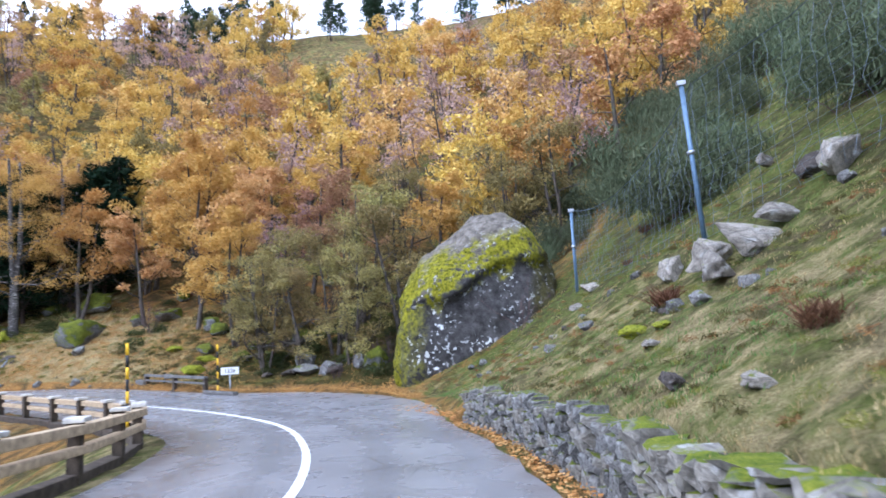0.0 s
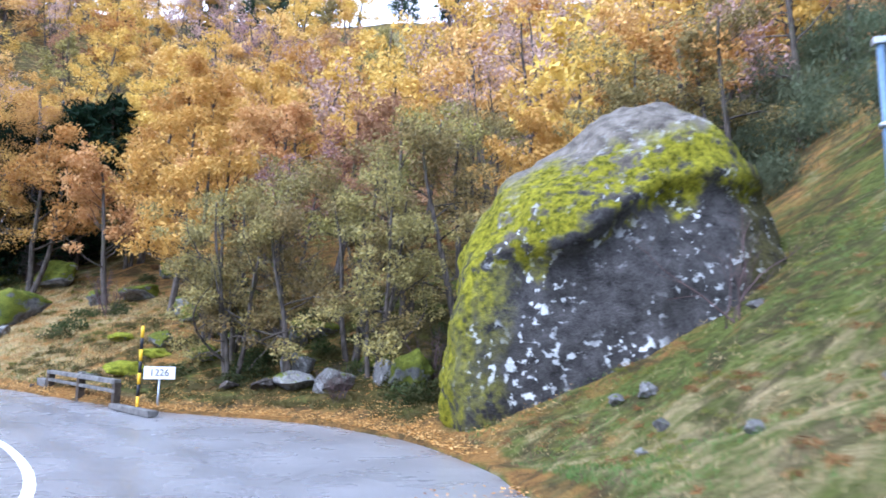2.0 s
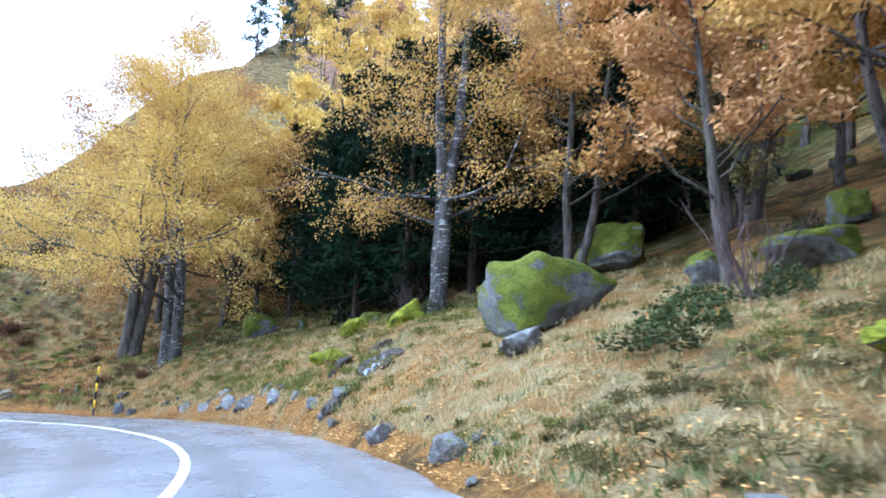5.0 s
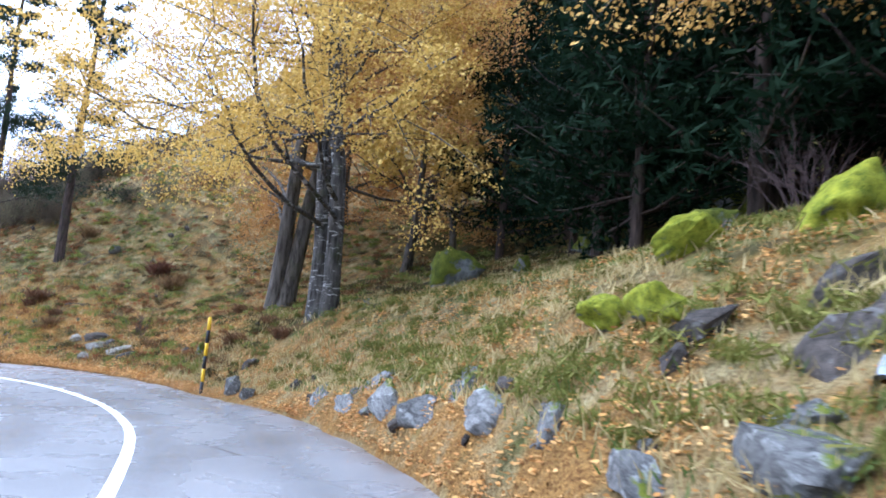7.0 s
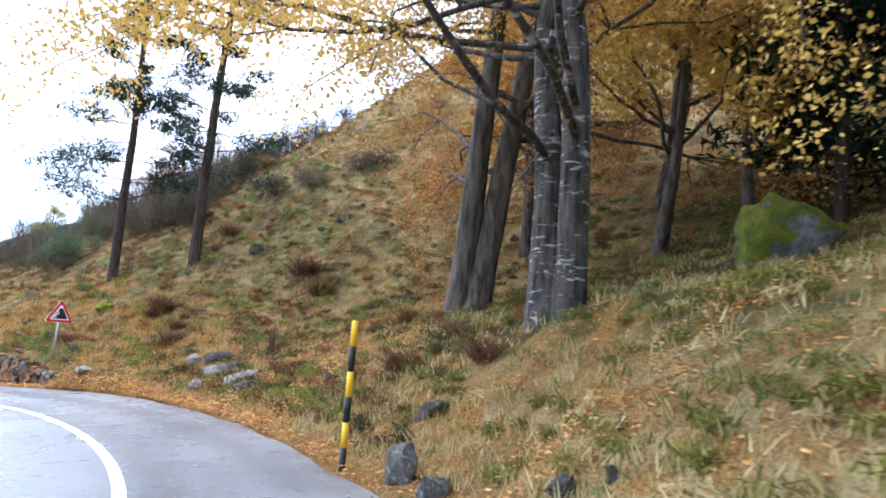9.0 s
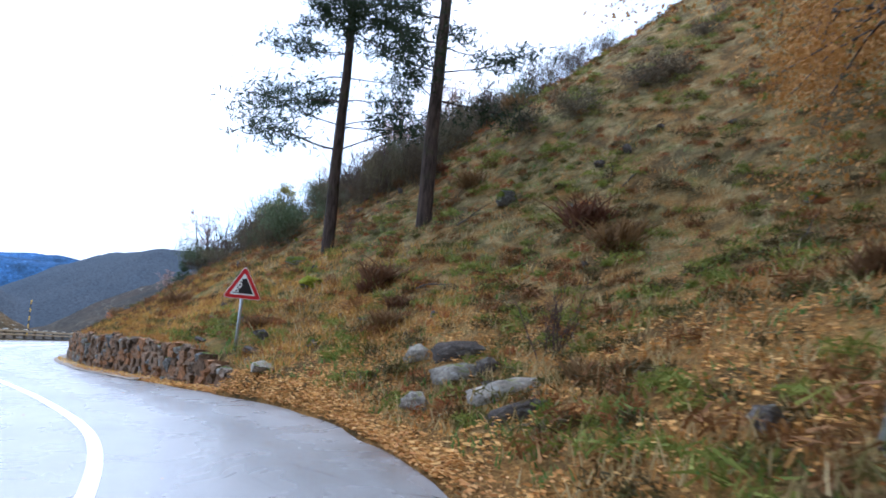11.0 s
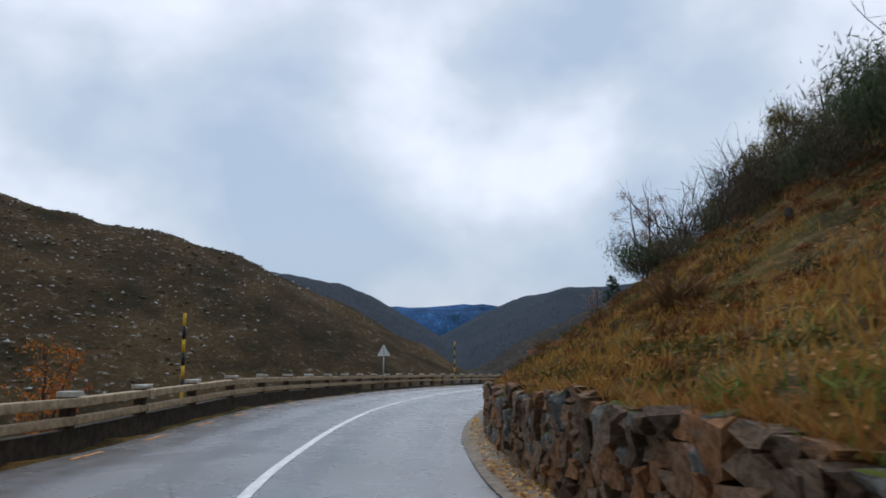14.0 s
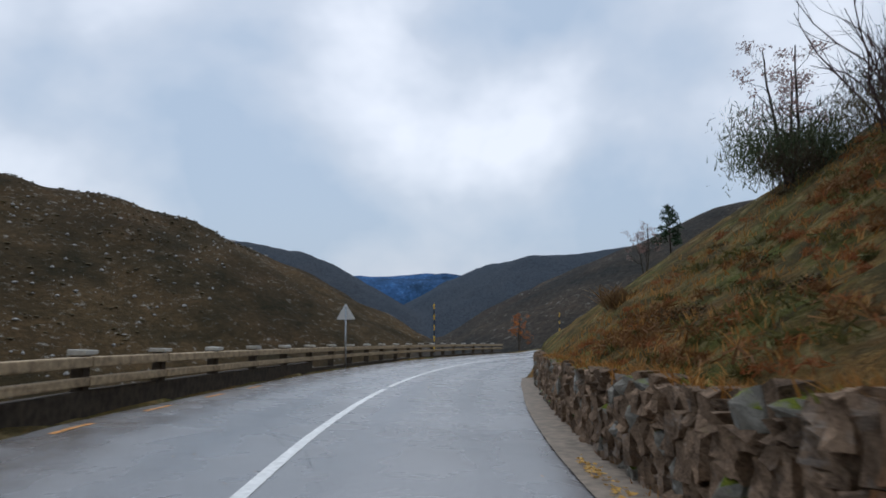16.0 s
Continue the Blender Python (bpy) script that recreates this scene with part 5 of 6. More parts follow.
plant("pine_tree", pine_a, spot(94.3, 8.1, -0.1), 40, 0.85, "tall pine with bare trunk and blue-green needles", "tree", "pines above the wall")
plant("pine_tree", pine_b, spot(90.4, 9.1, -0.1), 100, 0.85, "tall dark-trunked pine among dry grass", "tree", "pines above the wall")
for k, (s, o, kind, sc) in enumerate(((78.9, 11.6, "gold", 1.0), (80.0, 14.6, "gold", 1.05), (73.4, 11.2, "gold", 0.7), (75.2, 11.0, "gold", 0.9), (76.6, 14.0, "gold", 1.25), (74.0, 15.5, "gold", 1.3), (36.5, 9.5, "olive", 1.0), (34.2, 12.5, "olive", 1.1), (40.0, 9.2, "olive", 0.95), (38.2, 13.5, "olive", 1.2), (31.5, 17.5, "olive", 1.1), (43.2, 12.0, "mauve", 0.8),
                                      (35.8, 17.5, "gold", 0.8), (29.5, 20, "olive", 1.1), (41.5, 16.5, "rust", 0.9), (33, 22, "olive", 1.3), (46.5, 12.5, "amber", 0.9), (50, 13, "gold", 0.95),
                                      (54.5, 15, "gold", 1.0), (48, 17, "amber", 1.0), (52.5, 20, "gold", 1.1), (64.5, 20, "gold", 1.0), (60, 22, "gold", 1.0), (36.0, 6.9, "olive", 0.8), (37.7, 5.8, "olive", 0.85), (39.4, 6.6, "olive", 0.85), (34.3, 8.6, "olive", 0.85), (43.0, 8.0, "gold", 0.75), (47.5, 9.5, "gold", 0.8), (56.5, 9.5, "gold", 0.9), (51.5, 9.5, "amber", 0.8))):
    tree(kind, s, o, 71 * k, sc, k, group="trees beside the road")

rng = random.Random(11)
placed, far_wood = [], []
for _ in range(4000):
    s, o = rng.uniform(30, 90), 14 + 100 * rng.random() ** 1.25
    q = spot(s, o)
    if len(placed) >= 340:
        break
    if (s > 56 and o < 26) or (s > 77 and o < 32) or (s > 82 and o < 62) or s > 88 or (s < 40 and o < 20) or (42 < s < 65 and o > 60 + 0.5 * abs(s - 55)) or o > 98:
        continue
    if any((q.xy - p.xy).length < 3.4 + 0.012 * o for p in placed):
        continue
    n = noise.noise((q.x * 0.05, q.y * 0.05, 2.0)) + rng.uniform(-0.4, 0.4)
    kind = "mauve" if n > 0.34 else "amber" if n > 0.16 else "gold" if n > -0.3 else "olive" if n > -0.5 else "rust"
    placed.append(q)
    turn, size, pick = rng.uniform(0, 360), rng.uniform(0.7, 1.1), rng.randint(0, 5)
    if o < 22:
        tree(kind, s, o, turn, size, pick)
    elif len(placed) % 2:
        tree(kind + " far", s, o, turn, size * 1.1, pick)
    else:
        far_wood.append((kind + " far", Matrix.Translation(q) @ pose(0, 0, 0, 0, 0, turn) @ Matrix.Scale(size * 1.1, 4), pick))
pieces = [(me, m) for kind, m, pick in far_wood for me in KIND[kind][pick % len(KIND[kind])]]
mats = list(dict.fromkeys(me.materials[0] for me, _ in pieces))
vs, qs, slot, n = [], [], [], 0
for me, m in pieces:
    co = np.empty(3 * len(me.vertices))
    me.vertices.foreach_get("co", co)
    mm = np.array(m)
    vs.append(co.reshape(-1, 3) @ mm[:3, :3].T + mm[:3, 3])
    ids = np.empty(len(me.loops), int)
    me.loops.foreach_get("vertex_index", ids)
    corners = len(me.polygons[0].vertices)
    ids = ids.reshape(-1, corners) + n
    qs.append(ids if corners == 4 else np.c_[ids, -np.ones(len(ids), int)])
    slot.append(np.full(len(qs[-1]), mats.index(me.materials[0])))
    n += len(me.vertices)
wood_me = mesh_np("woods", np.concatenate(vs), np.concatenate(qs))
for mt in mats:
    wood_me.materials.append(mt)
wood_me.polygons.foreach_set("material_index", np.concatenate(slot))
tagged(new("woods", wood_me), "orange and golden autumn woods up the hillside", "woods", kind="stuff")
for k in range(84):
    s, o = (rng.uniform(36, 70), rng.uniform(96, 110)) if k < 42 else (rng.uniform(66, 86), rng.uniform(76, 104)) if k < 62 else (rng.uniform(78, 90), rng.uniform(62, 104))
    tree("fir far", s, o, 40 * k, rng.uniform(0.6, 1.0), k, "dark pine on the far crest", group="pines on the far crest")


# ---- shrubs ----
def strands(seed, count, height, radius, mat, wide=0.022, lean=0.3):
    rs = np.random.RandomState(seed)
    ang, r = rs.uniform(0, 6.28, count), radius * np.sqrt(rs.uniform(0, 1, count))
    base = np.c_[r * np.cos(ang), r * np.sin(ang), rs.uniform(-0.05, height * 0.45, count)]
    v, q = blades(rs, base, height * 0.6, wide, lean)
    v[:, :2] *= (1 + 0.35 * v[:, 2:3] / height)
    return mesh_np("shrub", v, q, mat)


def tuft_bush(seed, n, mat):
    """A rounded bush of fine upright sprays."""
    rs = np.random.RandomState(seed)
    lobes = np.c_[rs.normal(0, 0.38, (9, 2)), rs.uniform(0.25, 0.75, 9)]
    p = lobes[rs.randint(0, 9, n)] + rs.normal(0, 0.17, (n, 3))
    p[:, 2] = np.abs(p[:, 2])
    return mesh_np("shrub", *leaves(rs, p, 0.11, 0.13, droop=-1.6, three=True), mat)


def twiggy(seed, height, stems=15):
    rs = np.random.RandomState(seed)
    out = []
    for _ in range(stems):
        a = rs.uniform(0, 6.28)
        p, r = limb(rs, (rs.normal(0, 0.15), rs.normal(0, 0.15), -0.1), (0.5 * math.cos(a), 0.5 * math.sin(a), 1), height * rs.uniform(0.5, 1), 0.018 * height / 2, 0.3, 0.05, 6)
        out.append(tube(p, r, 3))
        for _ in range(5):
            i = rs.randint(2, 6)
            w2 = rs.normal(0, 0.5, 3) + (p[i + 1] - p[i]) / np.linalg.norm(p[i + 1] - p[i])
            p2, r2 = limb(rs, p[i], w2 / np.linalg.norm(w2), height * 0.3, r[i] * 0.6, 0.3, 0.05, 4)
            out.append(tube(p2, r2, 3))
    v, q = join(out)
    return mesh_np("bush", v, q, MAT["twig"], True)


BROOM = [tuft_bush(40 + k, 3400, MAT["broom"]) for k in range(4)]
BARE = [twiggy(50 + k, 2.2) for k in range(3)]
BRUSH = [tuft_bush(46 + k, 2600, MAT["brush"]) for k in range(3)]
STEMS = twiggy(57, 0.8, 4)
FERN = [strands(60 + k, 260, 0.55, 0.4, MAT["fern"], 0.04, 0.7) for k in range(3)]

SHRUB_NAME = [("broom_bush", BROOM), ("bare_bush", BARE), ("brush_bush", BRUSH), ("bracken", FERN)]


def shrub(sets, s, o, scale, label, group, k=0, turn=0):
    kind = next(n for n, known in SHRUB_NAME if known is sets)
    ob = new(kind)
    part("foliage" if sets is not BARE else "brush", sets[k % len(sets)], ob)
    if sets is BROOM or sets is BRUSH:
        part("stem", STEMS, ob)
    sc = scale if isinstance(scale, tuple) else (scale,) * 3
    ob.matrix_basis = Matrix.Translation(spot(s, o, -0.05)) @ pose(0, 0, 0, 0, 0, turn) @ Matrix.Diagonal((*sc, 1))
    return tagged(ob, label, "shrub", group)


rng = random.Random(21)
for k in range(130):
    s, o = rng.uniform(2, 31), 10.5 + 26 * rng.random() ** 1.3
    if o < 11.5 + 0.02 * (s - 20) ** 2 * 0.1 or (24 < s < 33 and o < 15):
        continue
    shrub(BROOM, s, o, rng.uniform(1.9, 3.6), "tall grey-green broom bush on the slope", "broom bushes", k, rng.uniform(0, 360))
for k in range(60):
    s, o = rng.uniform(98, 124), rng.uniform(8.5, 26)
    shrub(BARE if k % 3 else BROOM, s, o, rng.uniform(1.0, 1.9) if k % 3 else rng.uniform(1.2, 2.2), "bare brown brushwood on the crest", "brushwood on the slope", k, rng.uniform(0, 360))
for k in range(64):
    s, o = (rng.uniform(94, 124), rng.uniform(8.5, 20)) if k % 6 else (rng.uniform(86, 100), rng.uniform(12, 24))
    tall = float(np.interp(s, [88, 98, 108, 124], [1.0, 2.1, 1.7, 0.7]))
    shrub(BRUSH, s, o, (rng.uniform(0.9, 1.5), rng.uniform(0.9, 1.5), tall * rng.uniform(0.65, 1.3)), "dense brown-grey brush on the crest", "brush on the crest", k, rng.uniform(0, 360))
for k in range(32):
    s, o = rng.uniform(30, 66), rng.uniform(6, 24)
    shrub(BARE if k % 2 else FERN, s, o, rng.uniform(0.6, 1.3), "leafless undergrowth among the trees", "undergrowth", k, rng.uniform(0, 360))
for k in range(36):
    s, o = rng.uniform(78, 124), rng.uniform(4.5, 24)
    shrub(BROOM if k % 6 == 0 else BARE if k % 3 == 1 else FERN, s, o, rng.uniform(0.3, 0.65) if k % 3 < 2 and k % 6 != 3 else rng.uniform(0.6, 1.4), "low dark heath shrub on the slope", "heath shrubs", k, rng.uniform(0, 360))
for k in range(12):
    s, o = rng.uniform(104, 124), rng.uniform(9.5, 22)
    tree("mauve" if k % 9 else "olive", s, o, 50 * k, rng.uniform(0.3, 0.5), k, "small bare tree on the crest" if k % 9 else "small olive tree on the crest", "trees on the crest")


def ground_at(x, y):
    """The ground's surface under a place given in plan."""
    i = int(np.argmin(np.hypot(dense[:, 0] - x, dense[:, 1] - y)))
    q, n, _ = at(float(arc[i]))
    return spot(float(arc[i]), float((np.array([x, y]) - q[:2]) @ n))


plant("pine_tree", KIND["fir far"][1], ground_at(-101.9, 6.2), 0, (0.24, 0.24, 0.2), "small dark pine on the crest", "tree", "trees on the crest")
plant("tree", KIND["mauve"][1], ground_at(-101.3, 5.2), 80, 0.26, "lone thin-leaved tree on the crest", "tree", "trees on the crest")
for k in range(26):
    s = rng.uniform(3, 25) if k % 5 == 0 else rng.uniform(72, 112)
    shrub(FERN, s, rng.uniform(edge(s) + 1.6, 14), rng.uniform(0.35, 0.8), "rust-brown dead bracken clump", "bracken clumps", k, rng.uniform(0, 360))


def mound(seed, n, mat, leaf=0.1):
    rs = np.random.RandomState(seed)
    p = rs.normal(0, 1, (n, 3))
    p /= np.linalg.norm(p, axis=1)[:, None]
    p *= (rs.uniform(0.3, 1, n) ** 0.5)[:, None] * np.array([0.8, 0.8, 0.6])
    p[:, 2] = np.abs(p[:, 2])
    p *= (1 + 0.35 * np.sin(4 * p[:, :1] + seed) * np.cos(5 * p[:, 1:2]))
    return mesh_np("shrub", *leaves(rs, p, leaf), mat)


BRAMBLE = [mound(65 + k, 900, MAT["bramble"]) for k in range(3)]
SHRUB_NAME.append(("bramble", BRAMBLE))
for k in range(46):
    s = rng.uniform(30, 44) if k % 2 else rng.uniform(31, 62)
    shrub(BRAMBLE, s, rng.uniform(edge(s) + (1.2 if s < 44 else 2.6), 13), (rng.uniform(0.6, 1.4), rng.uniform(0.6, 1.2), rng.uniform(0.5, 1.1)), "dark green bramble thicket among the trees", "brambles", k, rng.uniform(0, 360))


HEATH = [mound(75 + k, 700, MAT["heath"], 0.08) for k in range(3)]
SHRUB_NAME.append(("heather", HEATH))
for k in range(46):
    s, o = ((83.7, 6.4), (86.9, 10.9), (84.7, 8.6), (85.5, 5.2), (89.5, 6.6), (92.6, 9.0))[k] if k < 6 else (rng.uniform(77, 122), 3.8 + 18 * rng.random() ** 1.4)
    shrub(HEATH, s, o, (rng.uniform(0.3, 0.75), rng.uniform(0.3, 0.6), rng.uniform(0.15, 0.4)), "low dark brown heather cushion on the slope", "heather cushions", k, rng.uniform(0, 360))
MOSS_TUFT = [mound(85 + k, 500, MAT["grass"], 0.09) for k in range(2)]
SHRUB_NAME.append(("bilberry", MOSS_TUFT))
for k in range(24):
    s, o = rng.choice(((rng.uniform(76, 106), rng.uniform(3.6, 14)), (rng.uniform(60, 74), rng.uniform(3.5, 10))))
    shrub(MOSS_TUFT, s, o, (rng.uniform(0.25, 0.6), rng.uniform(0.2, 0.45), rng.uniform(0.1, 0.22)), "low cushion of green bilberry on the slope", "green cushions", k, rng.uniform(0, 360))


def fallen_branch(seed, s, o, length, turn):
    rs = np.random.RandomState(seed)
    pts, rr = limb(rs, (0, 0, 0.05), (1, 0, 0.0), length, 0.022, 0.3, 0.0, 8)
    out = [tube(pts, rr, 6)]
    for _ in range(5):
        i = rs.randint(2, 8)
        w2 = rs.normal(0, 0.6, 3) * np.array([1, 1, 0.4]) + np.array([0.8, 0, 0.1])
        p2, r2 = limb(rs, pts[i], w2 / np.linalg.norm(w2), length * 0.35, rr[i] * 0.6, 0.3, 0.0, 4)
        out.append(tube(p2, r2, 4))
    v, q = join(out)
    ob = new("fallen_branch", mesh_np("fallen_branch", v, q, MAT["bark"], True))
    a, b = spot(s, o), spot(s, o + 0.6)
    slope = math.degrees(math.atan2(b.z - a.z, 0.6))
    ob.matrix_basis = Matrix.Translation(a) @ pose(0, 0, 0, 0, 0, at(s)[2] - 90) @ pose(0, 0, 0, 0, -slope, 0) @ pose(0, 0, 0, 0, 0, turn)
    return tagged(ob, "fallen grey branch lying on the leaf litter", "branch", "fallen branches")


for k in range(20):
    s, o = ((70.8, 6.2), (69.6, 5.4), (84.8, 4.6), (86.4, 6.0))[k] if k < 4 else (rng.uniform(62, 104), rng.uniform(4.2, 12))
    fallen_branch(90 + k, s, o, rng.uniform(0.8, 1.8), rng.uniform(0, 360))


# ---- grass and fallen leaves ----
def scatter(n, s_range, o_fn, seed, keep):
    rs = np.random.RandomState(seed)
    out = []
    while len(out) < n:
        s = rs.uniform(*s_range)
        o = o_fn(rs, s)
        q = spot(s, o)
        if keep(q, s, o, rs):
            out.append(q)
    return np.array(out)


def tufts(name, n, s_range, o_max, mat, label, seed, height, per=4, wide=0.022, keep=lambda q, s, o, rs: True):
    rs = np.random.RandomState(seed)
    c = scatter(n, s_range, lambda r, s: edge(s) + 0.5 + (o_max - edge(s) - 0.5) * r.uniform() ** 1.5, seed, keep)
    base = np.repeat(c, per, 0) + np.c_[rs.normal(0, 0.09, (n * per, 2)), np.zeros(n * per) - 0.02]
    v, q = blades(rs, base, height, wide, 0.45)
    tagged(new(name, mesh_np(name, v, q, mat)), label, "grass", kind="stuff")


green_spot = lambda q, s, o, rs: noise.noise((q.x * 0.35, q.y * 0.35, 1)) + rs.uniform(-0.3, 0.3) > 0.0  # noqa: E731
dry_spot = lambda q, s, o, rs: noise.noise((q.x * 0.35, q.y * 0.35, 1)) + rs.uniform(-0.4, 0.4) < 0.1  # noqa: E731
tufts("grass", 5000, (-2, 27), 13, MAT["grass"], "short green grass on the slope", 71, 0.06, 6, 0.012, keep=green_spot)
tufts("grass", 3800, (-2, 27), 13, MAT["straw"], "pale dry grass on the slope", 72, 0.06, 6, 0.011, keep=dry_spot)
tufts("grass", 5000, (44, 76), 12, MAT["straw"], "pale dry grass on the bank", 73, 0.17, keep=dry_spot)
tufts("grass", 2600, (44, 76), 12, MAT["grass"], "green grass on the bank", 74, 0.13, keep=green_spot)
tufts("grass", 3600, (76, 124), 22, MAT["russet"], "dry brown grass above the wall", 75, 0.17, keep=dry_spot)
tufts("grass", 3000, (84, 106), 8, MAT["russet"], "long orange-brown grass behind the wall", 77, 0.18, keep=dry_spot)
tufts("grass", 1500, (74, 92), 12, MAT["straw"], "pale dry grass on the slope", 78, 0.2, keep=dry_spot)
tufts("grass", 1300, (76, 96), 14, MAT["grass"], "green grass above the wall", 76, 0.12, keep=green_spot)


def wall_fringe(n, mat, label, seed, height):
    """Grass that hangs over the top of the lower wall."""
    rs = np.random.RandomState(seed)
    out = []
    while len(out) < n:
        s = rs.uniform(90, 126)
        if noise.noise((s * 0.9, seed, 0)) + rs.uniform(-0.4, 0.4) > -0.1:
            out.append(over(s, edge(s) + 0.62 + 0.75 * rs.uniform() ** 1.3, wall_height(s) - 0.02))
    base = np.repeat(np.array(out), 5, 0) + np.c_[rs.normal(0, 0.06, (n * 5, 2)), np.zeros(n * 5)]
    tagged(new("grass", mesh_np("grass", *blades(rs, base, height, 0.02, 0.8), mat)), label, "grass", kind="stuff")


wall_fringe(1500, MAT["russet"], "brown grass hanging over the wall's top", 121, 0.17)
wall_fringe(900, MAT["clump_green"], "green moss and grass on the wall's top", 122, 0.1)


def clumps(n, s_range, o_max, mat, label, seed, size=(0.1, 0.5), per=80, reach=0.165, side=0.0):
    """Low uneven tussocks, each a tangle of blades, gathered in patches."""
    rs = np.random.RandomState(seed)
    c = scatter(n, s_range, lambda r, s: edge(s) + 0.75 + (o_max - edge(s) - 0.75) * r.uniform() ** 1.2, seed,
                lambda q, s, o, r: noise.noise((q.x * 0.45 + seed * 3.1, q.y * 0.45, 0)) + 0.4 * noise.noise((q.x * 1.6, q.y * 1.6, seed)) + r.uniform(-0.3, 0.3) > side and not any(a < s < b and o < edge(s) + f + 0.5 for a, b, f in WALLS))
    rad = rs.uniform(*size, n).repeat(per)
    d = rs.normal(0, 1, (n * per, 3))
    d /= np.linalg.norm(d, axis=1)[:, None]
    d[:, 2] = np.abs(d[:, 2]) * 0.36
    p = c.repeat(per, 0) + d * (rad * rs.uniform(0.2, 1, n * per) ** 0.6)[:, None]
    v, q = leaves(rs, p, reach, 0.13, droop=-0.7, three=True)
    tagged(new("undergrowth", mesh_np("undergrowth", v, q, mat)), label, "undergrowth", kind="stuff")


clumps(950, (73, 118), 28, MAT["clump_dark"], "dark olive tussocks over the slope", 101, reach=0.17)
# Heather added to darken the slope, in place of shade from trees overhead.
clumps(330, (72, 86), 18, MAT["heath"], "dark heather added over the slope to deepen its shade", 111, (0.15, 0.5), reach=0.15, side=-0.1)
clumps(950, (73, 118), 28, MAT["clump_brown"], "brown dead bracken tangled over the slope", 102, reach=0.2)
clumps(620, (73, 94), 20, MAT["clump_green"], "mossy green tussocks on the slope", 103, reach=0.185)
clumps(800, (78, 122), 22, MAT["russet"], "orange-brown grass tussocks on the slope", 104, (0.12, 0.34), 70, 0.13)
clumps(180, (46, 74), 12, MAT["straw"], "pale grass tussocks on the bank", 105)
clumps(300, (46, 76), 12, MAT["clump_green"], "green tussocks on the bank", 106, (0.12, 0.3))
clumps(300, (56, 70), 9, MAT["clump_green"], "green grass beneath the firs", 110, (0.15, 0.45))
clumps(800, (29, 48), 15, MAT["clump_dark"], "dark undergrowth beneath the trees", 107, side=-0.3)
clumps(260, (0, 26), 10, MAT["clump_brown"], "brown tussocks in the grass", 108, (0.06, 0.26), 60, 0.09)
clumps(240, (0, 18), 9, MAT["clump_dark"], "dark heathy tussocks above the wall", 112, (0.08, 0.32), 60, 0.1)
clumps(420, (2, 26), 12, MAT["clump_green"], "green tussocks in the grass", 109, (0.08, 0.28), reach=0.07)


def litter(n, s_range, o_max, label, seed, power=1.6):
    rs = np.random.RandomState(seed)
    c = scatter(n, s_range, lambda r, s: edge(s) + 0.02 + (o_max - edge(s)) * r.uniform() ** power, seed, lambda q, s, o, r: noise.noise((q.x * 0.7, q.y * 0.7, seed)) + 0.5 * noise.noise((q.x * 2.3, q.y * 2.3, seed)) + r.uniform(-0.35, 0.35) > 0.05 or (o < edge(s) + 0.4 and not 44 < s < 79))
    c[:, 2] += 0.02 + 0.1 * rs.uniform(0, 1, n) ** 2
    v, q = leaves(rs, c, 0.078, 0.7)
    v = c.repeat(4, 0) + (v - c.repeat(4, 0)) * np.array([1, 1, 0.35])
    tagged(new("fallen_leaves", mesh_np("fallen_leaves", v, q, MAT["litter"])), label, "leaves", kind="stuff")


litter(12000, (26, 60), 10, "yellow and brown fallen leaves on the verge", 81)
litter(20000, (60, 100), 12, "orange fallen leaves on the bank", 82)
litter(10000, (76, 89), 5.5, "bright orange fallen leaves beside the road", 85, 1.3)
litter(9000, (54, 70), 6, "yellow fallen leaves over straw on the bank", 86, 1.2)
c = scatter(320, (1, 112), lambda r, s: -4.6 + (edge(s) + 4.5) * r.uniform(), 87, lambda q, s, o, r: True)
for k, q in enumerate(c):
    c[k, 2] += 0.085
v, q = leaves(np.random.RandomState(87), c, 0.06, 0.7)
tagged(new("fallen_leaves", mesh_np("fallen_leaves", c.repeat(4, 0) + (v - c.repeat(4, 0)) * np.array([1, 1, 0.12]), q, MAT["litter"])), "scattered brown leaves lying on the wet asphalt", "leaves", kind="stuff")
litter(2600, (2, 24), 1.95, "orange fallen leaves along the wall's foot", 83, 1.0)
litter(1800, (88, 112), 2.1, "brown fallen leaves in the gutter", 84, 1.0)


def hillside_stuff(name, n, mat, label, size, seed, flat, u_range):
    """Many small lumps, joined, over the far valley side."""
    rs = np.random.RandomState(seed)
    oct_v = np.array([[1, 0, 0], [-1, 0, 0], [0, 1, 0], [0, -1, 0], [0, 0, 1], [0, 0, -1.0]])
    oct_f = np.array([[0, 2, 4], [2, 1, 4], [1, 3, 4], [3, 0, 4], [2, 0, 5], [1, 2, 5], [3, 1, 5], [0, 3, 5]])
    spots = []
    while len(spots) < n:
        a, u = rs.uniform(60, 900), rs.uniform(*u_range)
        x, y = EYE0 + AX * a + LEFT * u
        if noise.noise((x / 40, y / 40, seed)) + rs.uniform(-0.5, 0.5) > 0:
            spots.append((x, y, size * rs.uniform(0.4, 1.5) ** 1.5 * (1 + a / 900)))
    sx, sy, sc = np.array(spots).T
    places = np.c_[sx, sy, valley_z(sx, sy) + 0.2 * sc]
    vs = [oct_v * r * rs.uniform(0.6, 1.3, (6, 3)) * np.array([1, 1, flat]) + q for q, r in zip(places, sc)]
    fs = [oct_f + 6 * k for k in range(n)]
    tagged(new(name, mesh_np(name, np.concatenate(vs), np.concatenate(fs), mat)), label, "rocks" if "boulder" in name else "bushes", kind="stuff")


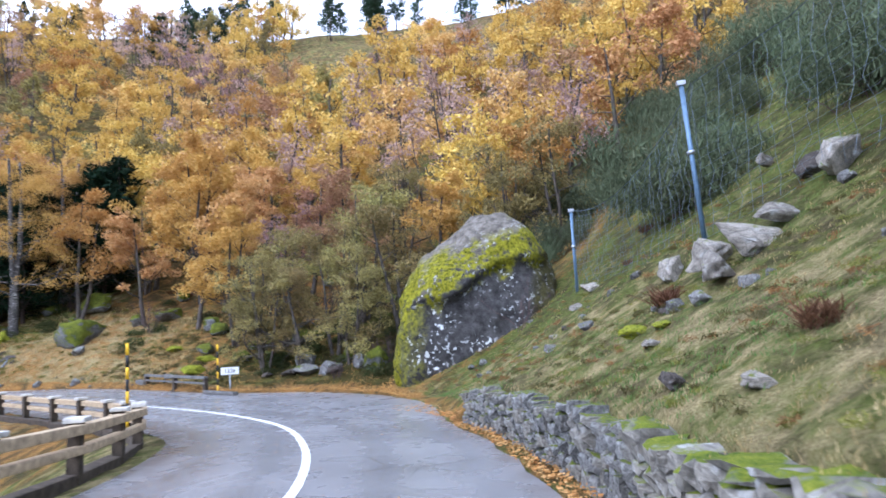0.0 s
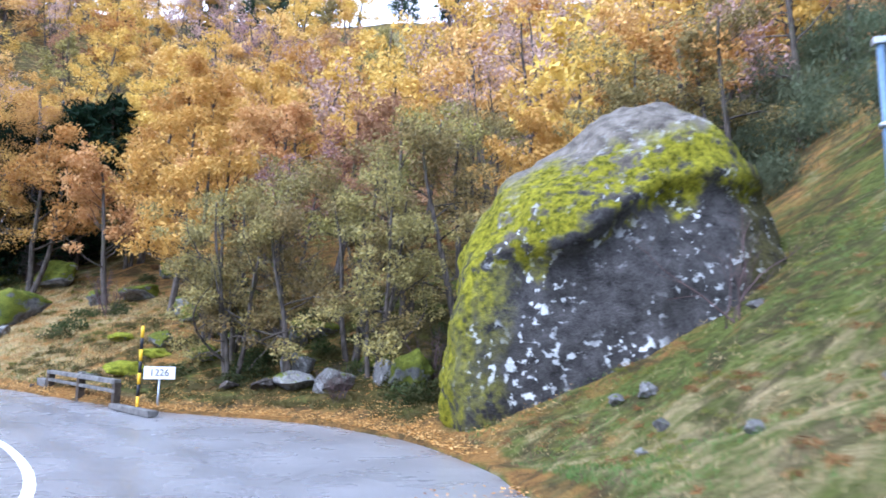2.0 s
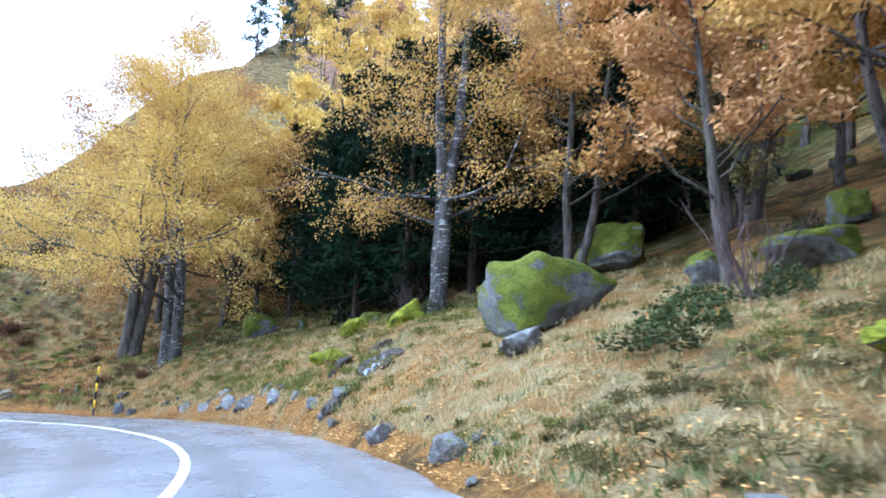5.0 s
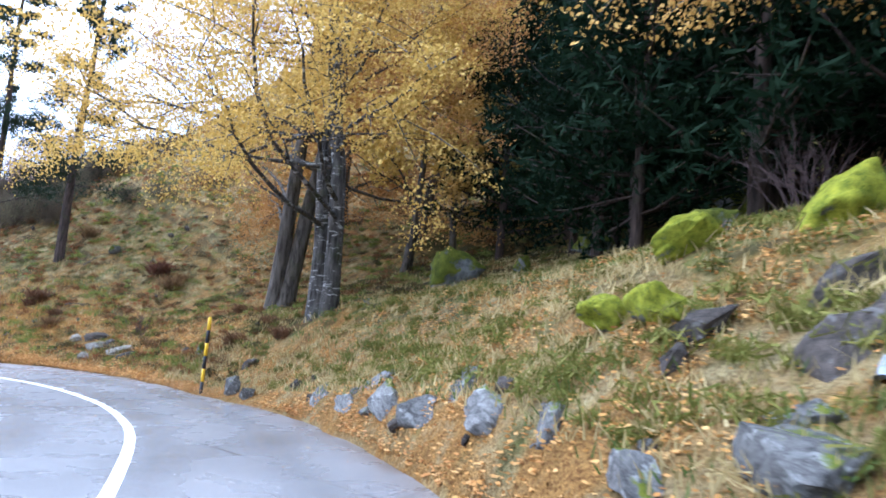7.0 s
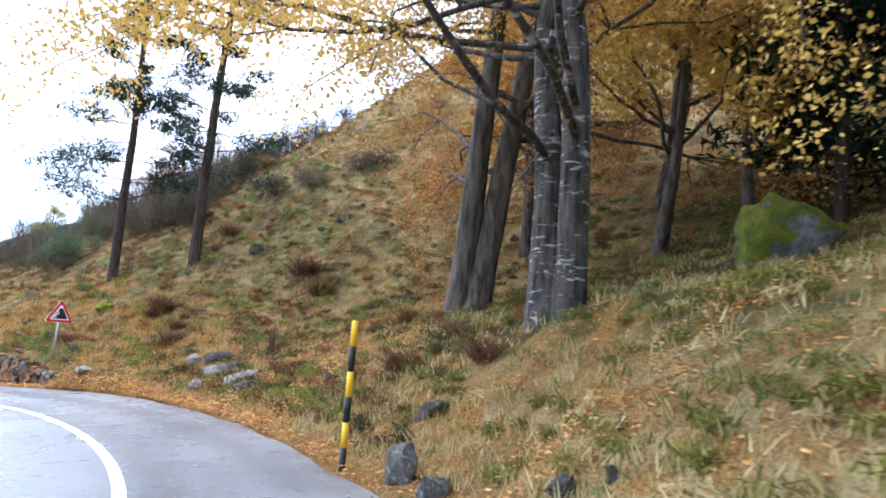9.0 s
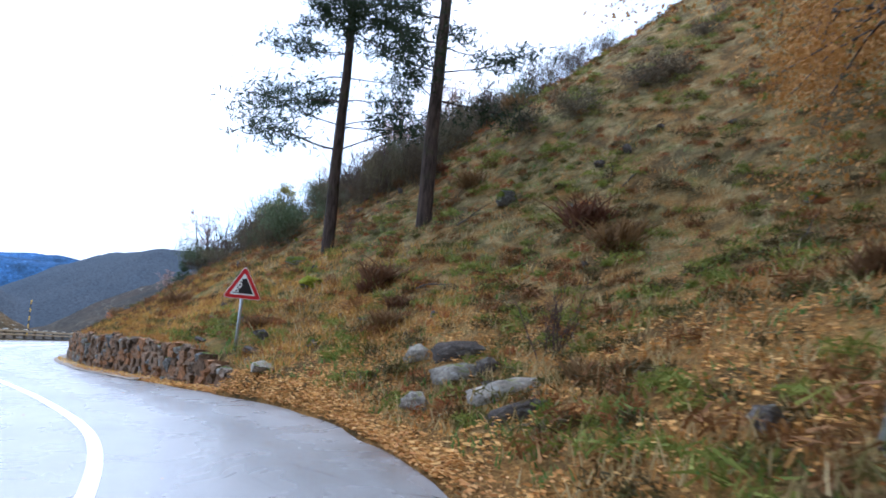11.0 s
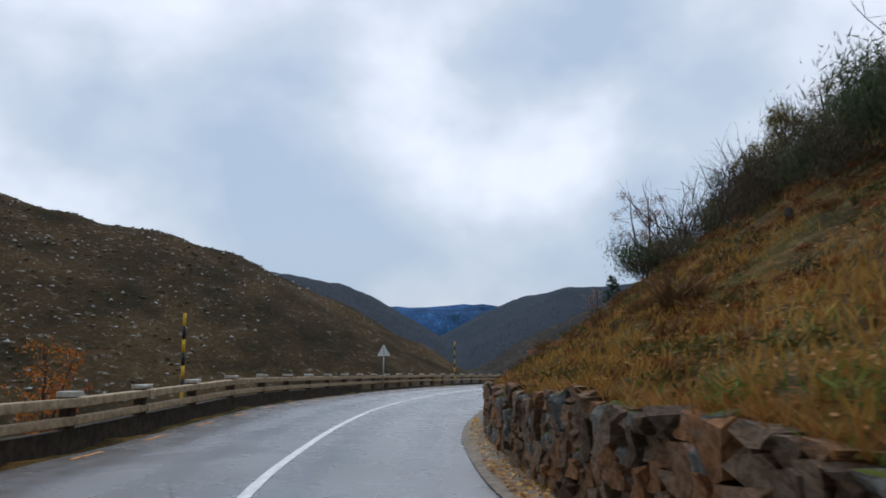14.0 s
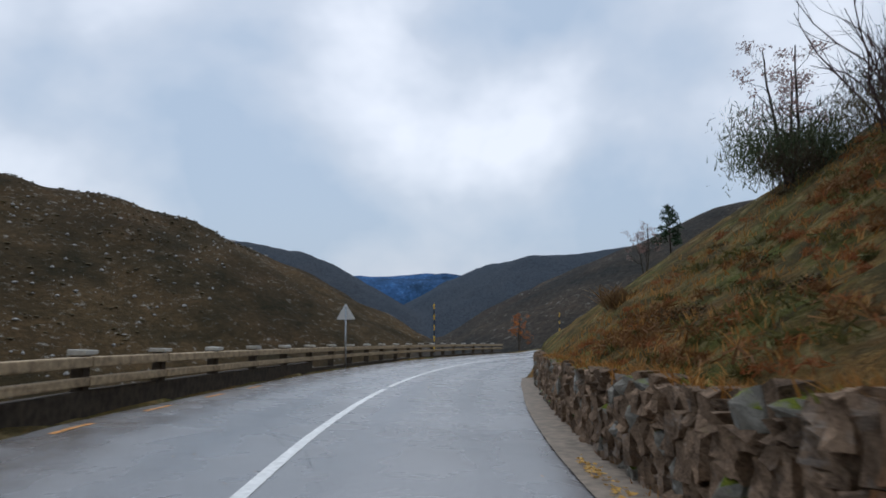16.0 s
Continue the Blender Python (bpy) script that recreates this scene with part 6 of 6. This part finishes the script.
hillside_stuff("boulders", 3200, MAT["hill_stone"], "grey boulders scattered over the valley side", 0.55, 3, 0.7, (90, 420))
hillside_stuff("bushes", 6000, MAT["heath"], "dark low bushes over the valley side", 0.62, 4, 0.35, (90, 420))


# ---- village far down the valley ----
rs = np.random.RandomState(12)
vs, fs = [], []
for k in range(13):
    x, y = EYE0 + AX * rs.uniform(1900, 2500) + LEFT * rs.uniform(-22, 22)
    z, w, d, h = float(valley_z(x, y)[0]) - 1, rs.uniform(2, 4.5), rs.uniform(1.5, 3), rs.uniform(2.5, 4.5)
    n = len(vs)
    vs += [(x - w, y - d, z), (x + w, y - d, z), (x + w, y + d, z), (x - w, y + d, z), (x - w, y - d, z + h), (x + w, y - d, z + h), (x + w, y + d, z + h), (x - w, y + d, z + h), (x - w, y, z + h + 2), (x + w, y, z + h + 2)]
    fs += [[n + i for i in f] for f in ((0, 1, 5, 4), (1, 2, 6, 5), (2, 3, 7, 6), (3, 0, 4, 7), (4, 5, 9, 8), (6, 7, 8, 9), (5, 6, 9, -1 - n), (7, 4, 8, -1 - n))]
tagged(new("village", mesh_np("village", vs, fs, MAT["concrete_pale"])), "distant white village houses deep in the valley", "houses", kind="stuff")


# ---- snow poles ----
def snow_pole(p, length, label, bands=6, turn=0, lean=(0, 0), r=0.045):
    ob = thing("snow_pole", label, "marker pole", "snow poles", Matrix.Translation(p) @ pose(0, 0, 0, lean[0], lean[1], turn))
    h, top = length / bands, None
    for k in range(bands):
        c = ("yellow", "black")[k % 2]
        band = part("band", rod("band", r + 0.0005 * (k % 2), length - (k + 1) * h - (0.3 if k == bands - 1 else 0), length - k * h, MAT[c]), ob, f"{c} painted band")
        top = top or band
    part("cap", rod("cap", r * 0.9, length, length + 0.012, MAT["yellow"], 14, r * 0.6), top)
    return ob


POLE_LABEL = "yellow and black banded snow pole beside the road"
snow_pole(over(37.4, 2.75, 0.0), 2.34, POLE_LABEL, bands=7)
snow_pole(over(72.3, 1.52, 0.0), 2.0, POLE_LABEL, lean=(0, 3))
snow_pole(over(108.8, -6.15, -0.05), 2.9, POLE_LABEL, bands=8)
snow_pole(over(24.5, -5.9, -0.05), 2.75, POLE_LABEL, bands=8)
snow_pole(over(157.3, -6.25, -0.1), 4.2, POLE_LABEL, bands=10)
snow_pole(over(199.4, -6.25, -0.1), 4.6, POLE_LABEL, bands=9)


# ---- plate, warning signs ----
def km_plate():
    p = over(36.95, 3.15, 0)
    ob = thing("altitude_plate", "small white plate with black figures on a post", "road sign", "", Matrix.Translation(p) @ pose(0, 0, 0, 0, 0, 24))
    part("post", rod("post", 0.03, -0.3, 0.9, MAT["steel"]), ob)
    panel = part("panel", block("panel", (0.86, 0.03, 0.36), MAT["white"], (0, -0.045, 1.02), 0.008), ob, "white panel")
    cu = bpy.data.curves.new("number", "FONT")
    cu.body, cu.size, cu.extrude, cu.align_x, cu.align_y = "1226", 0.27, 0.003, "CENTER", "CENTER"
    cu.materials.append(MAT["black"])
    tx = new("number", cu)
    tx.parent = panel
    tx.matrix_basis = pose(0, -0.064, 1.02, 90, 0, 0)
    return ob


km_plate()


def rounded_triangle(side, r, n=6):
    """Corners of an upright triangle with rounded tips, centred on its base's middle."""
    h = side * math.sqrt(3) / 2
    corner = [(-side / 2, 0), (side / 2, 0), (0, h)]
    cx, cz = 0, h / 3
    out = []
    for k, (x, z) in enumerate(corner):
        d = math.hypot(x - cx, z - cz)
        ox, oz = x + (cx - x) / d * 2 * r, z + (cz - z) / d * 2 * r
        mid = math.atan2(z - cz, x - cx)
        for m in range(n + 1):
            a = mid + math.radians(-60 + 120 * m / n)
            out.append((ox + r * math.cos(a), oz + r * math.sin(a)))
    return out


def slab(name, outline, y0, y1, mat):
    bm = bmesh.new()
    a = [bm.verts.new((x, y0, z)) for x, z in outline]
    b = [bm.verts.new((x, y1, z)) for x, z in outline]
    bm.faces.new(a)
    bm.faces.new(b[::-1])
    for k in range(len(a)):
        bm.faces.new((a[k], b[k], b[(k + 1) % len(a)], a[(k + 1) % len(a)]))
    bmesh.ops.recalc_face_normals(bm, faces=bm.faces[:])
    return from_bm(name, bm, mat)


def scaled(outline, f, h):
    return [(x * f, h / 3 + (z - h / 3) * f) for x, z in outline]


def warning_sign(m, label, foot, side=0.9):
    """A triangular rockfall sign: face to -y, back plate to +y."""
    ob = thing("warning_sign", label, "road sign", "", m)
    h = side * math.sqrt(3) / 2
    tri = rounded_triangle(side, 0.05)
    part("post", rod("post", 0.035, foot, h * 0.75, MAT["steel"]), ob, "grey steel post")
    part("back_plate", slab("back_plate", tri, -0.052, -0.038, MAT["white"]), ob, "pale metal plate")
    part("border", slab("border", scaled(tri, 0.965, h), -0.056, -0.05, MAT["red"]), ob, "red border")
    field = part("field", slab("field", scaled(rounded_triangle(side, 0.03), 0.66, h), -0.06, -0.054, MAT["white"]), ob, "white field")
    k = 0.66
    z0 = h / 3 - h / 3 * k
    cliff = [(0.24, z0 + 0.035), (0.05, z0 + 0.4), (-0.02, z0 + 0.36), (-0.05, z0 + 0.3), (-0.03, z0 + 0.2), (-0.1, z0 + 0.12), (-0.1, z0 + 0.06), (-0.24, z0 + 0.05), (-0.24, z0 + 0.035)]
    part("rock_slope", slab("rock_slope", cliff, -0.064, -0.058, MAT["black"]), field, "black rock slope")
    for x, z, r in ((-0.03, 0.39, 0.022), (-0.07, 0.33, 0.02), (-0.08, 0.26, 0.026), (-0.12, 0.2, 0.022), (-0.1, 0.16, 0.018), (-0.15, 0.12, 0.024), (-0.14, 0.24, 0.016)):
        st = [(x + r * math.cos(a) * (1 + 0.3 * math.sin(3 * a)), z0 + z - 0.03 + r * math.sin(a)) for a in np.linspace(0, 6.28, 7)[:-1]]
        part("falling_stone", slab("falling_stone", st, -0.064, -0.058, MAT["black"]), field, "black stone")
    return ob


ux = np.array([-64.61, 31.65]) - np.array([-64.14, 30.96])
warning_sign(Matrix.Translation((-64.3, 31.35, -0.31)) @ pose(0, 0, 0, 0, 1.2, math.degrees(math.atan2(ux[1], ux[0]))), "red-bordered triangular rockfall sign on a post", -1.5)
warning_sign(Matrix.Translation((-92.9, -5.75, -3.0)) @ pose(0, 0, 0, 0, 0, -41), "triangular road sign seen from its grey back", -2.6)


# ---- parapet rail on the valley side ----
def rail_bay(s0, s1, o, first):
    a, b = over(s0, o, 0), over(s1, o, 0)
    d = b - a
    m = Matrix.Translation(a) @ pose(0, 0, 0, 0, -math.degrees(math.atan2(d.z, d.xy.length)), math.degrees(math.atan2(d.y, d.x)))
    ob = thing("guard_rail", "weathered concrete guard rail bay with pale post cap", "guard rail", "guard rail along the valley", m)
    ln = d.length
    post = part("post", block("post", (0.24, 0.22, 1.25), MAT["concrete_dark"], (0, 0, 0.33), 0.025, 0.012, first), ob, "dark concrete post")
    part("cap", block("cap", (0.4, 0.34, 0.09), MAT["concrete_pale"], (0, -0.03, 0.99), 0.02, 0.012, first + 5), post, "pale concrete cap")
    part("top_beam", block("top_beam", (ln - 0.03, 0.24, 0.17), MAT["concrete"], (ln / 2, -0.1, 0.83), 0.025, 0.008, first + 9), ob, "tan concrete beam")
    part("lower_beam", block("lower_beam", (ln - 0.03, 0.2, 0.15), MAT["concrete"], (ln / 2, -0.1, 0.5), 0.025, 0.008, first + 13), ob, "tan concrete beam")
    part("plinth", block("plinth", (ln, 0.3, 0.95 if 90 < s0 < 128 else 0.7), MAT["concrete_dark"], (ln / 2, 0.04, -0.13 if 90 < s0 < 128 else -0.25), 0.03, 0.02, first + 17), ob, "dark rubble plinth")
    return ob


k = 0
for s0 in np.arange(-15.3, 175, 3.1):
    rail_bay(s0, s0 + 3.1, -5.85, k)
    k += 1


def short_rail():
    """The rail over the culvert beside the plate."""
    a, b = over(43.3, 2.3, 0), over(37.6, 2.25, 0)
    d = b - a
    m = Matrix.Translation(a) @ pose(0, 0, 0, 0, 0, math.degrees(math.atan2(d.y, d.x)))
    ob = thing("culvert_rail", "grey concrete two-beam rail over a culvert", "guard rail", "", m)
    ln = d.length
    for n, x in enumerate((0.05, ln * 0.5, ln - 0.1)):
        part("post", block("post", (0.22, 0.2, 1.0), MAT["concrete_dark"], (x, 0, 0.2), 0.02, 0.01, n), ob)
    part("top_beam", block("top_beam", (ln, 0.2, 0.12), MAT["old_concrete"], (ln / 2, -0.02, 0.72), 0.02, 0.01, 4), ob)
    part("lower_beam", block("lower_beam", (ln, 0.16, 0.1), MAT["old_concrete"], (ln / 2, -0.02, 0.45), 0.02, 0.01, 5), ob)
    part("end_block", block("end_block", (0.9, 0.25, 0.5), MAT["old_concrete"], (-0.5, 0, 0.2), 0.03, 0.02, 6), ob, "pale grey end block")
    part("kerb", block("kerb", (2.6, 0.3, 0.16), MAT["old_concrete"], (ln + 1.25, -0.05, 0.05), 0.03, 0.02, 7), ob, "pale kerb stone")


short_rail()


# ---- rockfall net ----
def net_post(p, height, lean, label):
    ob = thing("net_post", label, "fence post", "rockfall net posts", Matrix.Translation(p) @ pose(0, 0, 0, lean[0], lean[1], 0))
    mast = part("mast", rod("mast", 0.06, -0.3, height, MAT["blue_steel"]), ob)
    part("cap", block("cap", (0.22, 0.16, 0.12), MAT["steel"], (0, 0, height + 0.05), 0.015), mast, "steel head plate")
    part("clamp", rod("clamp", 0.1, height * 0.55, height * 0.55 + 0.08, MAT["steel"]), mast)
    return ob


post_a, post_b, post_c = spot(22.6, 9.7), spot(15.4, 7.5), spot(6.5, 12.5)
net_post(post_a, 3.1, (0, -1), "blue-grey steel net post on the slope")
net_post(post_b, 3.9, (0, -4), "tall leaning blue-grey net post")
net_post(post_c, 4.6, (0, -4), "tall leaning blue-grey net post")


def net(p0, h0, p1, h1, n, rows, label, sag):
    """A slack wire net between two posts: each strand a thin tube."""
    rs = np.random.RandomState(n)
    out = []
    a, b = np.array(p0), np.array(p1)
    for k in range(n + 1):
        u = k / n
        top = a + (b - a) * u + np.array([0, 0, h0 + (h1 - h0) * u - sag * 4 * u * (1 - u)])
        foot = a + (b - a) * u + np.array([0, 0, 0.05])
        w = np.linspace(0, 1, 9)[:, None]
        pts = top + (foot - top) * w + np.c_[rs.normal(0, 0.06, (9, 2)), np.zeros(9)]
        out.append(tube(pts, np.full(9, 0.005), 3))
    for r in range(rows + 1):
        v = r / rows
        u = np.linspace(0, 1, 24)[:, None]
        base = a + (b - a) * u
        hh = (h0 + (h1 - h0) * u - sag * 4 * u * (1 - u)) * v
        pts = base + np.c_[rs.normal(0, 0.03, (24, 2)), hh[:, 0] + 0.03]
        out.append(tube(pts, np.full(24, 0.014 if r == rows else 0.0045), 3))
    v, q = join(out)
    tagged(new("rockfall_net", mesh_np("rockfall_net", v, q, MAT["wire"])), label, "net", "rockfall net")


net(post_a, 3.1, post_b, 3.9, 34, 16, "slack grey wire rockfall net between posts", 0.9)
net(post_b, 3.9, post_c, 4.6, 34, 16, "slack grey wire rockfall net between posts", 0.5)

# small bare tree on the boulder's shoulder
SAP = twiggy(91, 2.6, 5)
ob = new("sapling", SAP)
ob.matrix_basis = Matrix.Translation(spot(24.2, 8.6)) @ pose(0, 0, 0, 0, -12, 0)
tagged(ob, "small bare grey sapling beside the boulder", "tree")

# red-leaved saplings by the rail and the lone tree on the crest
red_tree = broadleaf(33, 4, 0.09, 800, 0.3, 0.2, stems=3, mat="red_leaf", limbs=14)
for s, o, sc, turn in ((106.5, -8.8, 0.95, 0), (109.5, -10.0, 0.8, 70), (103.5, -10.5, 0.9, 140)):
    plant("tree", red_tree, spot(s, o, -0.1), turn, sc, "sparse red-orange sapling beyond the rail", "tree", "red saplings")
plant("tree", red_tree, over(187.5, -7.4, -0.2), 20, 1.3, "sparse red-orange sapling beyond the rail", "tree", "red saplings")


# ---- dry stone walls: each stone a piece of its own ----
def stone_mesh(seed, mat):
    bm = bmesh.new()
    bmesh.ops.create_cube(bm, size=1)
    bmesh.ops.subdivide_edges(bm, edges=bm.edges[:], cuts=1, use_grid_fill=True)
    r = random.Random(seed)
    for v in bm.verts:
        n = v.co.length
        v.co = v.co * (1 - 0.2 * max(0, n - 0.55) / 0.3) + Vector([r.uniform(-0.15, 0.15) for _ in range(3)])
    me = from_bm("stone", bm, mat, True)
    me.set_sharp_from_angle(angle=radians(42))
    return me


STONES = {key: [stone_mesh(100 + 9 * n + k, MAT[key]) for k in range(8)] for n, key in enumerate(("wall_grey", "wall_red"))}


def stone_wall(name, s0, s1, face_o, height, label, keys, near, seed, tall):
    """Courses of uneven stones against an earth core; stones in the stretch 'near' are pieces."""
    core_rows = np.arange(s0, s1 + 0.01, 0.5)
    ring = lambda s: [(face_o(s) + 0.12, -0.2), (face_o(s) + 0.14, height(s) - 0.1), (face_o(s) + 0.75, height(s) - 0.08), (face_o(s) + 0.8, -0.2)]  # noqa: E731
    vs = np.array([over(s, o, z) for s in core_rows for o, z in ring(s)])
    i, j = np.arange(len(core_rows) - 1)[:, None] * 4, np.arange(4)[None]
    q = np.stack([i + j, i + (j + 1) % 4, i + 4 + (j + 1) % 4, i + 4 + j], -1).reshape(-1, 4)
    wall = tagged(new(name, mesh_np(name, vs, np.concatenate([q, [[0, 1, 2, 3]], [[len(vs) - 4, len(vs) - 3, len(vs) - 2, len(vs) - 1]]]), MAT["mortar"])), label, "wall", kind="structure")
    r, rest, count = random.Random(seed), [], 0
    s = s0
    while s < s1:
        ln = r.uniform(0.14, 0.36) if tall else r.uniform(0.16, 0.44)
        z = -0.06
        top = height(s)
        while z < top - 0.06:
            h = r.uniform(0.12, 0.38) if tall else r.uniform(0.1, 0.28)
            if z + h > top - 0.08:
                h = max(0.1, top - z + r.uniform(-0.04, 0.08))
            cap = z + h > top - 0.1
            dep = r.uniform(0.3, 0.45) + r.uniform(0, 0.2) * cap
            p, n, head_deg = at(s + ln / 2)
            o = face_o(s) + dep / 2 - r.uniform(-0.03, 0.09)
            key = keys[0] if r.random() < keys[2] else keys[1]
            ma = Matrix.Translation(over(s + ln / 2 + r.uniform(-0.05, 0.05), o, z + h / 2)) @ pose(0, 0, 0, r.uniform(-6, 6), r.uniform(-8, 8), head_deg + r.uniform(-7, 7)) @ Matrix.Diagonal((ln * (1.12 if tall else 1.03), dep, h * (1.1 if tall else 1.0), 1))
            me = STONES[key][r.randint(0, 7)]
            if near[0] < s < near[1] and count < 320:
                ob = new("stone", me)
                ob.parent = wall
                ob.matrix_basis = ma
                count += 1
            else:
                rest.append((me, ma, key))
            z += h
        s += ln
    for key in set(k for *_, k in rest):
        vs, qs, n = [], [], 0
        for me, ma, kk in rest:
            if kk != key:
                continue
            co = np.array([ma @ v.co for v in me.vertices])
            fa = np.array([list(p.vertices) + ([-1] if len(p.vertices) == 3 else []) for p in me.polygons])
            vs.append(co)
            qs.append(np.where(fa >= 0, fa + n, fa))
            n += len(co)
        ob = new("stones", mesh_np("stones", np.concatenate(vs), np.concatenate(qs), MAT[key]))
        ob.parent = wall
        tagged(ob, kind="stuff")
    return wall


stone_wall("wall_upper", -9.0, 17.6, lambda s: edge(s) + 0.42, wall_height, "grey dry-stone retaining wall with mossy capstones", ("wall_grey", "mossy_stone", 1.0), (6.5, 17.6), 7, False)
stone_wall("wall_lower", 87.5, 140, lambda s: edge(s) + 0.45, wall_height, "brown and grey dry-stone retaining wall", ("wall_grey", "wall_red", 0.17), (88, 110), 8, True)
